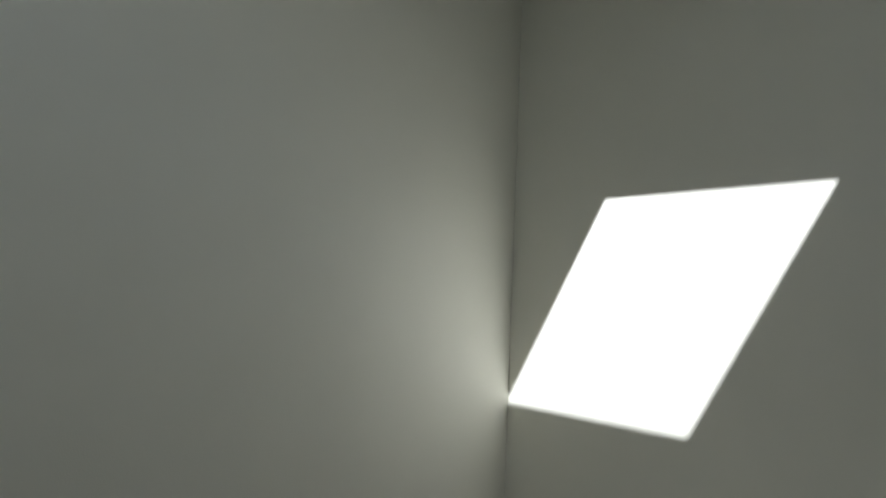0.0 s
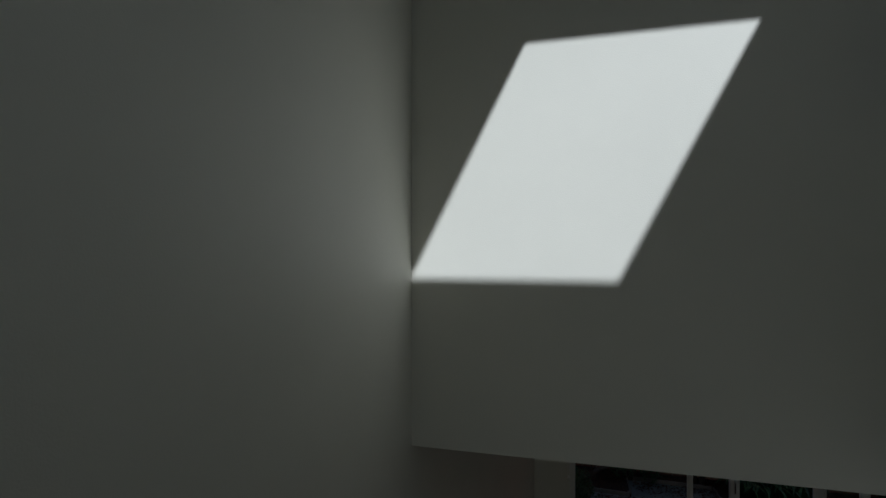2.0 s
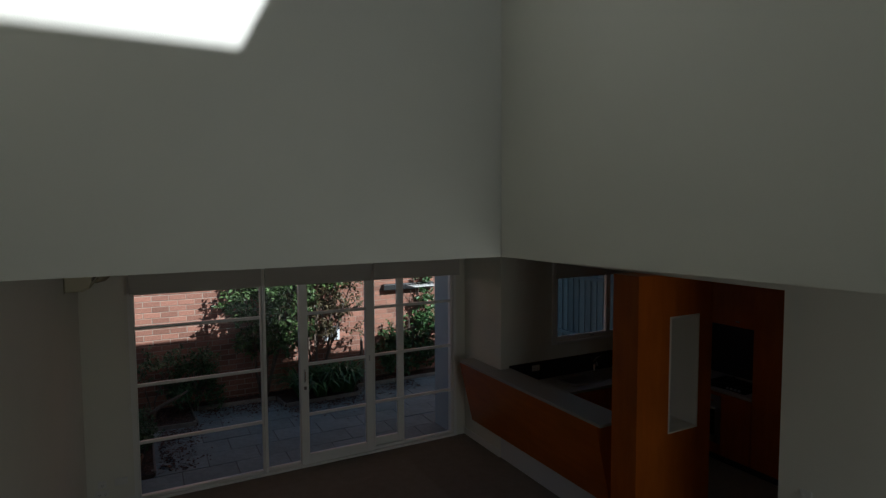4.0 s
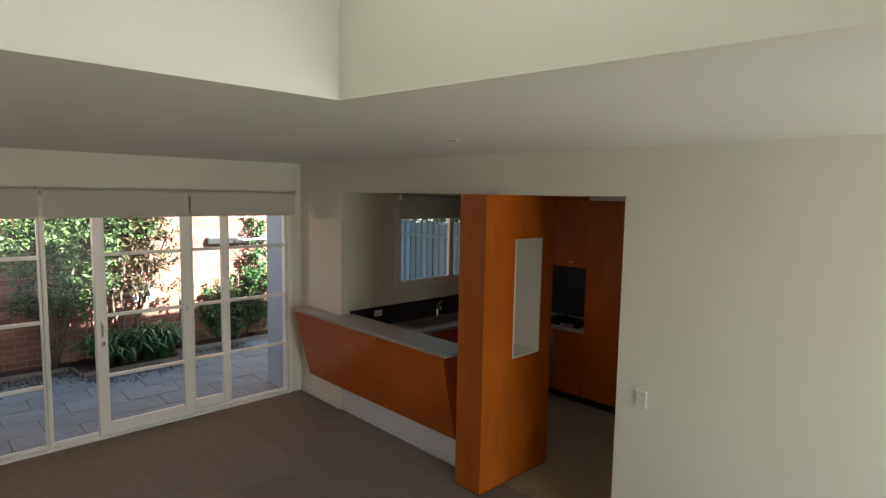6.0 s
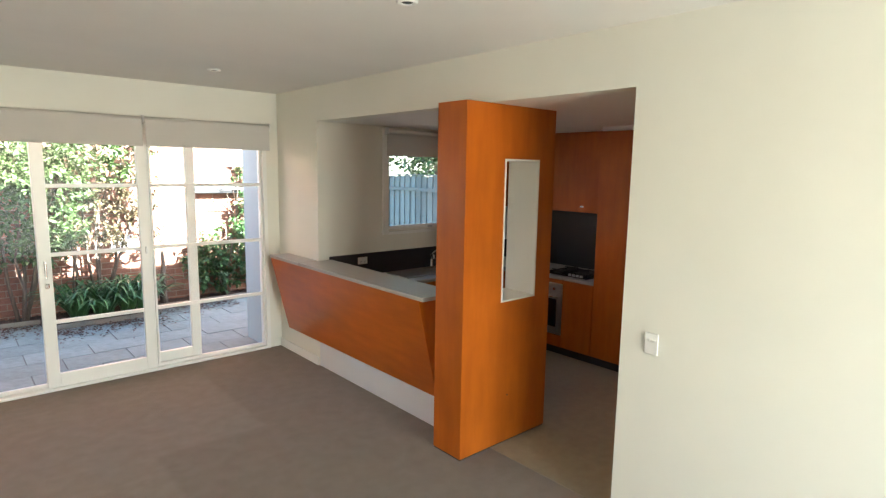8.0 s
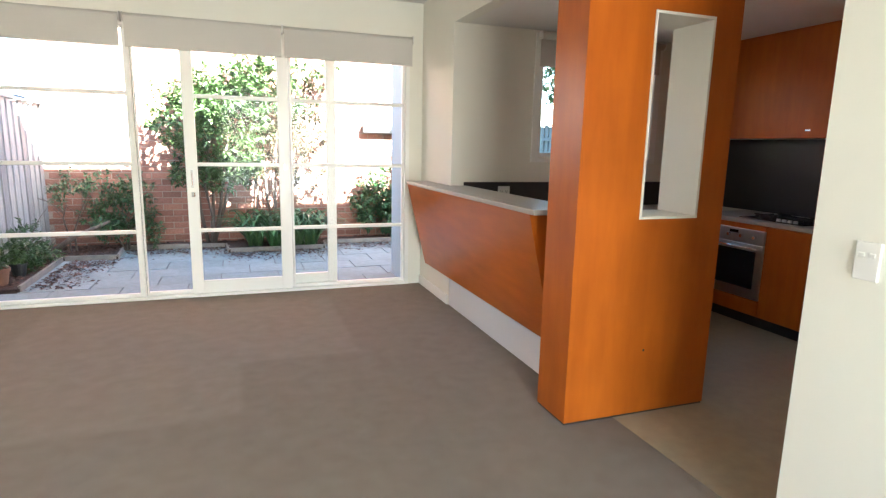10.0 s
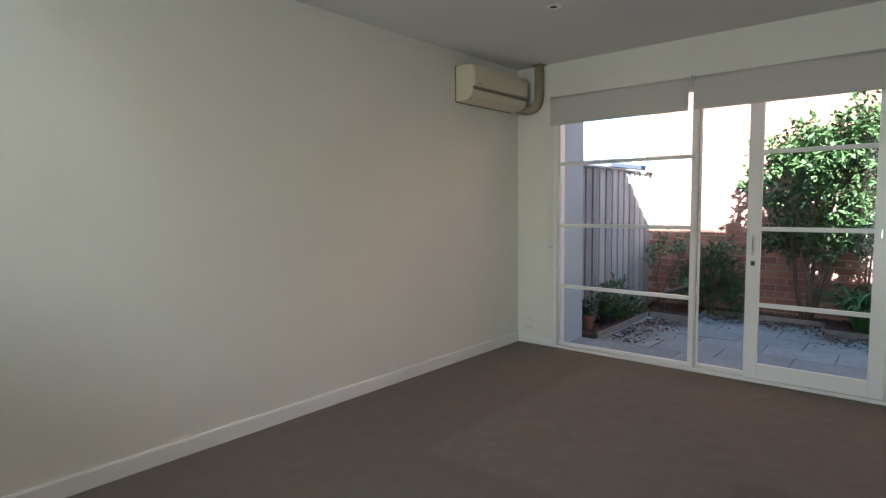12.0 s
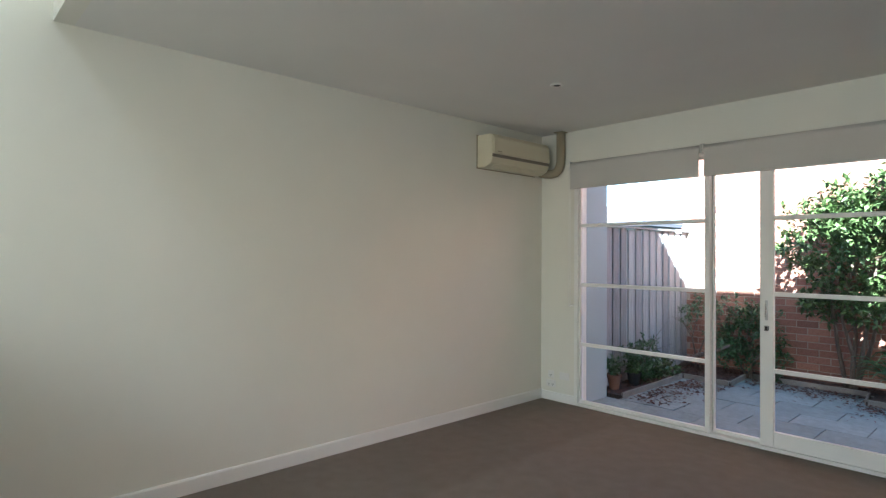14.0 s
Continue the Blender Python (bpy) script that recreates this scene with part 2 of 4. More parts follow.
def thing(name, label, category, group=""):
    return tagged(new(name), label, category, group)


def structure(name, bm, mat, label, category):
    return tagged(part(name, bm, mat), label, category, kind="structure")


# ---- plan, in metres ----
XK, YN, CEIL, HEAD = 4.413, 7.683, 2.828, 2.496     # kitchen wall, window wall, ceiling, head of the kitchen opening
VX, VY = 2.05, 3.25                               # the void above the stair
WX0, WX1 = 0.455, 4.245                             # window wall opening
WALL_T = 0.17
YS, ROOF = -0.7, 6.2
JAMB, PIER = 3.365, 6.80                            # ends of the kitchen opening
KE, KS = 7.3, 3.0                                   # kitchen's far wall and near wall

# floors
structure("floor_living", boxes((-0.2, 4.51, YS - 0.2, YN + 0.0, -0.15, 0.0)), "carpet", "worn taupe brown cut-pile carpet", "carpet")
structure("floor_kitchen", boxes((4.512, KE + 0.2, KS - 0.2, PIER + 0.2, -0.15, 0.001)), "vinyl", "beige-brown vinyl kitchen floor", "floor")

# walls
structure("wall_west", boxes((-0.2, 0.0, YS - 0.2, YN + WALL_T, 0.0, ROOF)), "wall", "smooth cream painted plaster wall", "wall")
structure("wall_south", boxes((0.0, 2.3, YS - 0.2, YS, 0.0, ROOF), (4.38, KE + 0.2, YS - 0.2, YS, 0.0, ROOF), (2.3, 4.38, YS - 0.2, YS, 0.0, 0.1), (2.3, 4.38, YS - 0.2, YS, 2.66, ROOF)), "wall", "smooth cream painted wall with the front window opening", "wall")
# Unseen eave, added to limit the sun entering by the front window.
structure("eave_front", boxes((0.0, KE, YS - 2.3, YS - 0.202, 2.6, 2.7)), "roof", "unseen deep eave added to keep sun out of the front window", "eave")
wn_bm = boxes((0.0, WX0, YN, YN + WALL_T, 0.0, 2.99), (WX1, XK + 0.12, YN, YN + WALL_T, 0.0, 2.99), (WX0, WX1, YN, YN + WALL_T, 2.43, 2.99))
structure("wall_north", wn_bm, "wall", "cream painted wall around the garden window", "wall")
wk = boxes((XK, XK + 0.12, YS, JAMB, 0.0, 2.99), (XK, XK + 0.12, JAMB, PIER, HEAD, 2.99), (XK, XK + 0.12, PIER, YN, 0.0, 2.99))
structure("wall_east", wk, "wall", "cream painted wall with a wide kitchen opening", "wall")
structure("wall_dado", boxes((XK + 0.004, XK + 0.10, 4.737, PIER, 0.0, 1.06)), "dado", "pale grey painted low wall under the breakfast bar", "wall")
LEAN = math.tan(radians(6.0))                       # the void's near side is not square to the others


def edge(y):
    return VX + LEAN * (VY - y)


structure("ceiling_living", prism([(0.0, VY + 0.1), (VX + 0.085, VY + 0.1), (VX + 0.085, VY), (edge(1.25) + 0.085, 1.25), (edge(1.25), 1.25), (edge(YS), YS), (XK, YS), (XK, YN), (0.0, YN)], "z", CEIL, 2.98), "ceiling", "flat off-white plaster ceiling", "ceiling")

# the void and the upper hall
structure("wall_void_north", boxes((0.0, VX + 0.085, VY, VY + 0.1, CEIL, ROOF)), "wall", "tall cream wall above the stair void", "wall")
structure("parapet", prism([(VX, VY - 0.002), (VX + 0.085, VY - 0.002), (edge(1.25) + 0.085, 1.25), (edge(1.25), 1.25)], "z", CEIL, 4.275), "wall", "cream plaster half wall round the stair void", "half wall")
# Bulkhead and low ceiling are unseen, added so the hall opening stays dark.
structure("bulkhead_upper", prism([(VX + 0.03, VY - 0.002), (VX + 0.085, VY - 0.002), (edge(YS) + 0.085, YS), (edge(YS) + 0.03, YS)], "z", 4.95, ROOF), "wall", "unseen plaster bulkhead added to keep skylight out of the hall", "wall")
structure("ceiling_hall", prism([(VX + 0.087, VY + 1.0), (VX + 0.087, VY), (edge(YS) + 0.087, YS), (3.4, YS), (3.4, VY + 1.0)], "z", 4.95, 5.0), "ceiling", "unseen low white ceiling added to darken the upper hall", "ceiling")
structure("floor_upper", boxes((2.45, 3.4, YS, VY + 1.0, 2.984, 3.0)), "tread", "taupe carpet of the upper hall", "carpet")
structure("wall_hall_east", boxes((3.4, 3.5, YS, VY + 1.0, 2.984, ROOF)), "wall", "cream wall of the upper hall", "wall")
structure("wall_hall_west", boxes((VX - 0.02, VX + 0.085, VY + 0.1, VY + 1.0, 2.984, ROOF)), "wall", "cream wall of the upper hall", "wall")
structure("wall_hall_north", boxes((VX - 0.02, 3.5, VY + 1.0, VY + 1.1, 2.984, ROOF)), "wall", "cream end wall of the upper hall", "wall")

# skylight in the upper ceiling
def back(x, z):
    k = ROOF - z
    return x + 0.514 * k, VY - 1.15 * k


SX0, SY0 = back(0.0, 3.62)
SX1, SY1 = back(0.545 + 0.945, 4.68)
SX0, SX1, SY0 = SX0 - 0.005, SX1 + 0.005, SY0 - 0.032
structure("ceiling_upper", boxes((0.0, SX0, YS, VY, ROOF, ROOF + 0.03), (SX1, 3.5, YS, VY, ROOF, ROOF + 0.03), (SX0, SX1, YS, SY0, ROOF, ROOF + 0.03),
          (SX0, SX1, SY1, VY, ROOF, ROOF + 0.03), (VX - 0.02, 3.5, VY, VY + 1.1, ROOF, ROOF + 0.03)), "ceiling", "white ceiling with a skylight opening", "ceiling")
skylight = tagged(part("window_skylight", boxes((SX0 - 0.10, SX0 - 0.06, SY0 - 0.10, SY1 + 0.05, ROOF + 0.034, ROOF + 0.08), (SX1 + 0.06, SX1 + 0.10, SY0 - 0.10, SY1 + 0.05, ROOF + 0.034, ROOF + 0.08),
          (SX0 - 0.06, SX1 + 0.06, SY0 - 0.14, SY0 - 0.10, ROOF + 0.034, ROOF + 0.08), (SX0 - 0.06, SX1 + 0.06, SY1 + 0.06, SY1 + 0.10, ROOF + 0.034, ROOF + 0.08)), "gloss"),
          "white framed fixed skylight over the stair", "skylight", kind="structure")
sp = part("pane", boxes((SX0, SX1, SY0, SY1, ROOF + 0.05, ROOF + 0.056)), "pane", skylight)
sp.visible_shadow = False

# house outside: unseen roofs that shade the yard
structure("roof_lower", boxes((-0.3, 3.45, VY + 1.12, YN + 0.25, 3.0, 3.1), (3.45, XK + 0.3, VY + 1.12, YN + 0.06, 3.0, 3.1), (-0.3, 3.45, YN + 0.12, YN + 0.25, 3.1, 3.47)), "roof", "flat grey roof over the living room", "roof")
# The overhang beyond the kitchen window is added to cut sky light indoors.
structure("roof_kitchen", boxes((XK + 0.3, KE + 0.5, YS, PIER + 0.75, 2.62, 2.72), (XK + 0.3, KE + 0.5, PIER + 0.2, PIER + 0.35, 2.72, 3.66)), "roof", "flat grey roof over the kitchen, overhang added to dim its window", "roof")
structure("roof_hall_side", boxes((3.5, XK + 0.3, YS, VY + 1.12, 3.0, 3.1), (-0.3, VX - 0.02, VY + 0.1, VY + 1.12, 3.0, 3.1)), "roof", "flat grey roof beside the upper hall", "roof")

# stairs, carpeted
for i in range(5):
    structure("stair", boxes((2.066 - 0.214 * (i + 1), 2.066 - 0.214 * i, 0.15, 1.2, 2.60 - 0.19 * i, 2.79 - 0.19 * i)), "tread", "taupe carpeted stair tread", "stair")
structure("stair", boxes((0.0, 0.996, 0.15, 0.95, 1.65, 1.84)), "tread", "taupe carpeted stair landing", "stair")
structure("stair", boxes((0.0, 0.996, 0.95, 1.204, 1.33, 1.52)), "tread", "taupe carpeted stair tread", "stair")
structure("stair", boxes((0.0, 0.6, 1.204, 2.1, 0.0, 1.46)), "tread", "taupe carpeted stair landing", "stair")
for i in range(6):
    structure("stair", boxes((0.6 + 0.26 * i, 0.86 + 0.26 * i, 1.204, 2.1, 0.0, 1.27 - 0.21 * i)), "tread", "taupe carpeted stair tread", "stair")
structure("stair_wall_end", prism([(0.0, 2.163), (0.0, 1.67), (0.40, 1.67)], "z", 1.462, 2.843), "gloss", "white painted end of the stair half wall", "half wall")

# kitchen shell
structure("wall_kitchen_east", boxes((KE, KE + 0.2, KS - 0.2, PIER + 0.2, 0.0, 2.6)), "wall", "cream painted kitchen wall", "wall")
structure("wall_kitchen_south", boxes((XK + 0.12, KE, KS - 0.2, KS, 0.0, 2.6)), "wall", "cream painted kitchen wall", "wall")
KWX0, KWX1, KWZ0, KWZ1 = 5.25, 6.55, 1.37, 2.42
structure("wall_kitchen_north", boxes((XK + 0.12, KWX0, PIER, PIER + 0.16, 0.0, 2.6), (KWX1, KE, PIER, PIER + 0.16, 0.0, 2.6), (KWX0, KWX1, PIER, PIER + 0.16, 0.0, KWZ0),
          (KWX0, KWX1, PIER, PIER + 0.16, KWZ1, 2.6)), "wall", "cream painted kitchen wall with a window", "wall")
structure("ceiling_kitchen", boxes((XK + 0.12, KE, KS, PIER, HEAD, 2.6)), "ceiling", "low white kitchen ceiling", "ceiling")

# baseboards
structure("baseboard", prism([(0.0, 0.0), (0.019, 0.0), (0.019, 0.090), (0.014, 0.100), (0.0, 0.100)], "y", 2.2, YN - 0.002), "gloss", "white painted timber baseboard", "baseboard")
structure("baseboard", boxes((0.018, WX0 - 0.03, YN - 0.014, YN - 0.001, 0.0, 0.09)), "gloss", "white painted timber baseboard", "baseboard")
structure("baseboard", boxes((XK - 0.014, XK - 0.001, PIER + 0.01, YN - 0.002, 0.0, 0.09)), "gloss", "white painted timber baseboard", "baseboard")
structure("baseboard", boxes((XK - 0.014, XK - 0.001, YS, JAMB - 0.002, 0.0, 0.09)), "gloss", "white painted timber baseboard", "baseboard")


# ---- the garden window wall ----
FY = YN + 0.012
BARS = (0.63, 1.24, 1.846)


def light(parent, x0, x1, z0, z1, bars, y, stile, bottom, depth=0.045, name="window_frame"):
    """A glazed light: stiles, rails, bars and a pane for each row."""
    for a, b in ((x0, x0 + stile), (x1 - stile, x1)):
        part("stile", box(bmesh.new(), a, b, y, y + depth, z0, z1, 0.004), "gloss", parent)
    part("rail", box(bmesh.new(), x0 + stile, x1 - stile, y + 0.002, y + depth - 0.002, z0, z0 + bottom, 0.004), "gloss", parent)
    part("rail", box(bmesh.new(), x0 + stile, x1 - stile, y + 0.002, y + depth - 0.002, z1 - stile, z1, 0.004), "gloss", parent)
    edges = [z0 + bottom]
    for b in bars:
        part("bar", box(bmesh.new(), x0 + stile, x1 - stile, y + 0.006, y + depth - 0.006, b - 0.017, b + 0.017, 0.004), "gloss", parent)
        edges += [b - 0.017, b + 0.017]
    edges.append(z1 - stile)
    for a, b in zip(edges[::2], edges[1::2]):
        p = part("pane", boxes((x0 + stile, x1 - stile, y + depth / 2 - 0.003, y + depth / 2 + 0.003, a, b)), "pane", parent)
        p.visible_shadow = False


TOPZ = 2.40
win = tagged(new("window_1"), "white timber window wall with fixed barred panes onto the yard", "window", kind="structure")
part("window_frame", boxes((WX0 - 0.03, WX0 + 0.012, YN - 0.012, YN + 0.10, 0.0, 2.43)), "gloss", win)
part("window_frame", boxes((WX1 - 0.012, WX1 + 0.03, YN - 0.012, YN + 0.10, 0.0, 2.43)), "gloss", win)
part("window_frame", boxes((WX0 + 0.012, WX1 - 0.012, YN - 0.012, YN + 0.10, TOPZ, 2.43)), "gloss", win)
part("window_sill", box(bmesh.new(), WX0 + 0.012, WX1 - 0.012, YN - 0.02, YN + 0.14, 0.0, 0.028, 0.005), "gloss", win)
light(win, WX0 + 0.013, 1.752, 0.03, TOPZ, BARS, FY, 0.018, 0.03)
part("mullion", box(bmesh.new(), 1.754, 1.784, YN - 0.008, YN + 0.08, 0.03, TOPZ, 0.004), "gloss", win)
# Thin black plate darkens the mullion's right side in place of shade.
part("seal", boxes((1.7842, 1.7862, YN + 0.046, YN + 0.078, 0.03, TOPZ)), "black", win, "thin black plate put in for shade on the mullion side")
light(win, 1.7866, 2.19, 0.03, TOPZ, (), FY + 0.03, 0.014, 0.03)
light(win, 3.10, WX1 - 0.013, 0.03, TOPZ, BARS, FY + 0.015, 0.022, 0.03)
door = tagged(new("door_1"), "white timber sliding glass door, closed, with chrome pull", "sliding door", kind="structure")
light(door, 2.175, 3.09, 0.03, TOPZ, BARS, FY - 0.012, 0.098, 0.12)
pull = part("door_handle", box(bmesh.new(), 2.215, 2.235, FY - 0.026, FY - 0.012, 1.03, 1.19, 0.004), "steel", door, "brushed steel recessed pull")
part("grip", box(bmesh.new(), 2.220, 2.230, FY - 0.05, FY - 0.0262, 1.05, 1.17, 0.004), "chrome", pull)
part("lock", box(bmesh.new(), 2.210, 2.245, FY - 0.034, FY - 0.0125, 0.945, 0.99, 0.008), "chrome", door, "chrome key lock")
part("keeper", box(bmesh.new(), 3.03, 3.045, FY - 0.024, FY - 0.0125, 1.19, 1.26, 0.003), "steel", door, "small steel keeper")
leaf2 = tagged(new("door_2"), "white timber fly-screen door behind the glass", "sliding door", kind="structure")
light(leaf2, 3.02, 3.545, 0.03, TOPZ, (), FY + 0.075, 0.09, 0.12)


def roller_blind(x0, x1, label):
    t = thing("roller_blind", label, "blind", "roller blinds over the garden window")
    t.location = (0, 0, 0)
    tub = tube(bmesh.new(), [(x0, 7.60, 2.455), (x1, 7.60, 2.455)], 0.032, 16)
    part("roller", tub, "fabric", t, smooth=True)
    part("fabric", boxes((x0 + 0.006, x1 - 0.006, 7.568, 7.571, 2.230, 2.455)), "fabric", t)
    part("hem_bar", box(bmesh.new(), x0 + 0.006, x1 - 0.006, 7.562, 7.576, 2.211, 2.232, 0.004), "fabric", t)
    for x in (x0 - 0.006, x1 + 0.001):
        part("bracket", box(bmesh.new(), x, x + 0.005, 7.568, YN - 0.0125, 2.42, 2.495), "plastic_w", t)
    return t


roller_blind(0.44, 1.742, "raised grey-beige fabric roller blind")
roller_blind(1.772, 3.04, "raised grey-beige fabric roller blind over the sliding door")
roller_blind(3.056, 4.275, "raised grey-beige fabric roller blind")
chain = thing("blind_chain", "thin white looped blind chain hanging by the window", "blind chain")
part("chain", tube(bmesh.new(), [(0.405, 7.605, 2.44), (0.405, 7.605, 1.05), (0.415, 7.605, 1.03), (0.425, 7.605, 1.05), (0.425, 7.605, 2.44)], 0.0022, 6), "plastic_w", chain)
part("cleat", box(bmesh.new(), 0.403, 0.427, 7.600, YN - 0.0125, 1.02, 1.035, 0.003), "plastic_w", chain)

# ---- air conditioner ----
ac = thing("air_conditioner", "yellowed cream split-system air conditioner high on the wall", "air conditioner")
A0, A1 = 6.66, 7.545
part("body", prism([(0.002, 2.38), (0.002, 2.694), (0.150, 2.694), (0.185, 2.686), (0.200, 2.662), (0.204, 2.492), (0.200, 2.464), (0.178, 2.41), (0.110, 2.38)], "y", A0, A1, 0.012), "plastic", ac)
part("front_panel", prism([(0.186, 2.688), (0.2015, 2.664), (0.213, 2.652), (0.216, 2.504), (0.2045, 2.5)], "y", A0 + 0.014, A1 - 0.014, 0.003), "plastic", ac)
part("outlet_slot", boxes((0.1990, 0.2075, A0 - 0.0005, A1 - 0.012, 2.468, 2.496)), "louvre", ac, "grey-brown louvre of the air outlet")
part("flap", prism([(0.116, 2.38), (0.181, 2.411), (0.186, 2.405), (0.121, 2.373)], "y", A0 + 0.06, A1 - 0.05), "plastic", ac)
part("badge", boxes((0.2150, 0.2175, A0 + 0.06, A0 + 0.12, 2.518, 2.526)), "trunking", ac)
# Thin darker sheet stands for the shade edging the unit on the wall.
part("backplate", boxes((0.0008, 0.0018, A0 - 0.007, A1 + 0.010, 2.374, 2.7)), "trunking", ac)
duct = thing("pipe_cover", "beige plastic pipe duct curving from the air conditioner to the ceiling", "pipe cover")
part("duct", tube(bmesh.new(), [(0.284, 7.632, CEIL - 0.009), (0.284, 7.632, 2.55), (0.278, 7.632, 2.49), (0.258, 7.632, 2.44), (0.222, 7.630, 2.408), (0.17, 7.622, 2.398), (0.10, 7.60, 2.405), (0.09, A1 + 0.002, 2.41)], 0.047, 14), "trunking", duct, smooth=True)
part("ceiling_plate", boxes((0.230, 0.338, 7.578, YN - 0.001, CEIL - 0.008, CEIL - 0.0012)), "trunking", duct)


def outlet(name, label, w, h, x, y, z, face, holes=2):
    """A wall plate with rockers or sockets; face is the way it looks."""
    t = thing(name, label, "power outlet" if "outlet" in name else "light switch")
    bm = box(bmesh.new(), -w / 2, w / 2, -0.0102, -0.0005, -h / 2, h / 2, 0.003)
    parts = [part("plate", bm, "plastic_w", t)]
    for i in range(holes):
        cx = (i - (holes - 1) / 2) * w * 0.42
        bm = box(bmesh.new(), cx - 0.009, cx + 0.009, -0.0145, -0.0102, 0.012, 0.026, 0.002)
        parts.append(part("rocker", bm, "plastic_w", t))
        if "outlet" in name:
            bm = boxes((cx - 0.010, cx - 0.006, -0.0112, -0.0102, -0.012, -0.002), (cx + 0.006, cx + 0.010, -0.0112, -0.0102, -0.012, -0.002), (cx - 0.0015, cx + 0.0015, -0.0112, -0.0102, -0.026, -0.016))
            parts.append(part("socket", bm, "black", t))
    t.matrix_basis = pose(x, y, z, 0, 0, face)
    return t


outlet("light_switch", "white plastic double light switch on the cream wall", 0.075, 0.118, XK, 3.178, 1.134, -90, 2)
outlet("power_outlet", "white double power outlet low beside the window", 0.118, 0.075, 0.135, YN, 0.178, 0, 2)
outlet("phone_outlet", "blank white wall plate low beside the window", 0.118, 0.075, 0.305, YN, 0.275, 0, 0)
outlet("antenna_outlet", "small white aerial socket plate low beside the window", 0.075, 0.075, 0.135, YN, 0.275, 0, 1)
outlet("power_outlet", "white double power outlet on the dark kitchen upstand", 0.118, 0.075, 4.93, PIER - 0.013, 1.06, 0, 2)


def downlight(x, y, label="small recessed halogen downlight with white rim", z=CEIL):
    t = thing("downlight", label, "downlight", "ceiling downlights")
    part("rim", lathe([(0.030, -0.002), (0.030, -0.007), (0.046, -0.009), (0.052, -0.004), (0.052, 0.0)], (0, 0, 0), 28), "gloss", t, smooth=True)
    part("bulb", lathe([(0.005, -0.0065), (0.022, -0.006), (0.029, -0.0025)], (0, 0, 0), 20), "lampglass", t, smooth=True)
    t.location = (x, y, z - 0.0005)
    return t


for dx, dy in ((1.235, 6.24), (3.365, 6.60), (3.33, 3.95)):
    downlight(dx, dy)

# ---- the orange column with its slot ----
CX0, CX1, CY0, CY1, CT = 4.198, 5.127, 4.435, 4.72, 2.4945
NX0, NX1, NZ0, NZ1 = 4.575, 4.950, 1.096, 2.126
col = thing("kitchen_column", "tall orange veneer column pierced by an upright slot", "column")
cb = boxes((CX0, NX0, CY0, CY1, 0.012, CT), (NX1, CX1, CY0, CY1, 0.012, CT), (NX0, NX1, CY0, CY1, 0.012, NZ0), (NX0, NX1, CY0, CY1, NZ1, CT))
bmesh.ops.remove_doubles(cb, verts=cb.verts, dist=0.0005)
part("body", cb, "veneer", col)
part("knot", tube(bmesh.new(), [(4.676, CY0 - 0.0012, 0.372), (4.676, CY0 + 0.004, 0.372)], 0.007, 10), "dark", col, "small dark knot")
part("plinth", boxes((CX0 + 0.004, CX1 - 0.004, CY0 + 0.004, CY1 - 0.004, 0.0, 0.0118)), "dark", col)
t_ = 0.014
for b in ((NX0 + 0.0005, NX0 + t_, CY0 - 0.004, CY1 + 0.004, NZ0 + 0.0005, NZ1 - 0.0005), (NX1 - t_, NX1 - 0.0005, CY0 - 0.004, CY1 + 0.004, NZ0 + 0.0005, NZ1 - 0.0005),
          (NX0 + t_, NX1 - t_, CY0 - 0.004, CY1 + 0.004, NZ0 + 0.0005, NZ0 + t_), (NX0 + t_, NX1 - t_, CY0 - 0.004, CY1 + 0.004, NZ1 - t_, NZ1 - 0.0005)):
    part("lining", boxes(b), "wall", col, "cream painted slot lining")

# ---- breakfast bar ----
bar = thing("breakfast_bar", "orange veneer breakfast bar leaning outward below a grey top", "breakfast bar")
BY0, BY1 = 4.915, 7.45
part("front_panel", prism([(4.196, 1.072), (4.222, 1.072), (4.408, 0.268), (4.392, 0.268)], "y", BY0, BY1), "veneer_h", bar)
part("end_panel", prism([(4.223, 1.070), (4.408, 1.070), (4.408, 0.275)], "y", BY0 + 0.003, BY0 + 0.022), "veneer", bar)
part("end_panel", prism([(4.223, 1.070), (4.408, 1.070), (4.408, 0.275)], "y", BY1 - 0.022, BY1 - 0.003), "veneer", bar)
part("top", box(bmesh.new(), 4.190, 4.408, PIER + 0.003, BY1 + 0.004, 1.074, 1.104, 0.004), "laminate", bar, "grey laminate top")
part("top", box(bmesh.new(), 4.190, 4.56, BY0 - 0.06, PIER - 0.003, 1.074, 1.104, 0.004), "laminate", bar, "grey laminate top")

# ---- kitchen ----
bench = thing("worktop", "dark speckled kitchen worktop with rounded edge", "worktop")
part("top", box(bmesh.new(), 4.52, 6.60, 6.20, PIER - 0.002, 0.865, 0.90, 0.006), "laminate", bench)
part("upstand", boxes((4.535, 7.25, PIER - 0.012, PIER - 0.0005, 0.9005, 1.135)), "dark", bench, "dark laminate upstand")


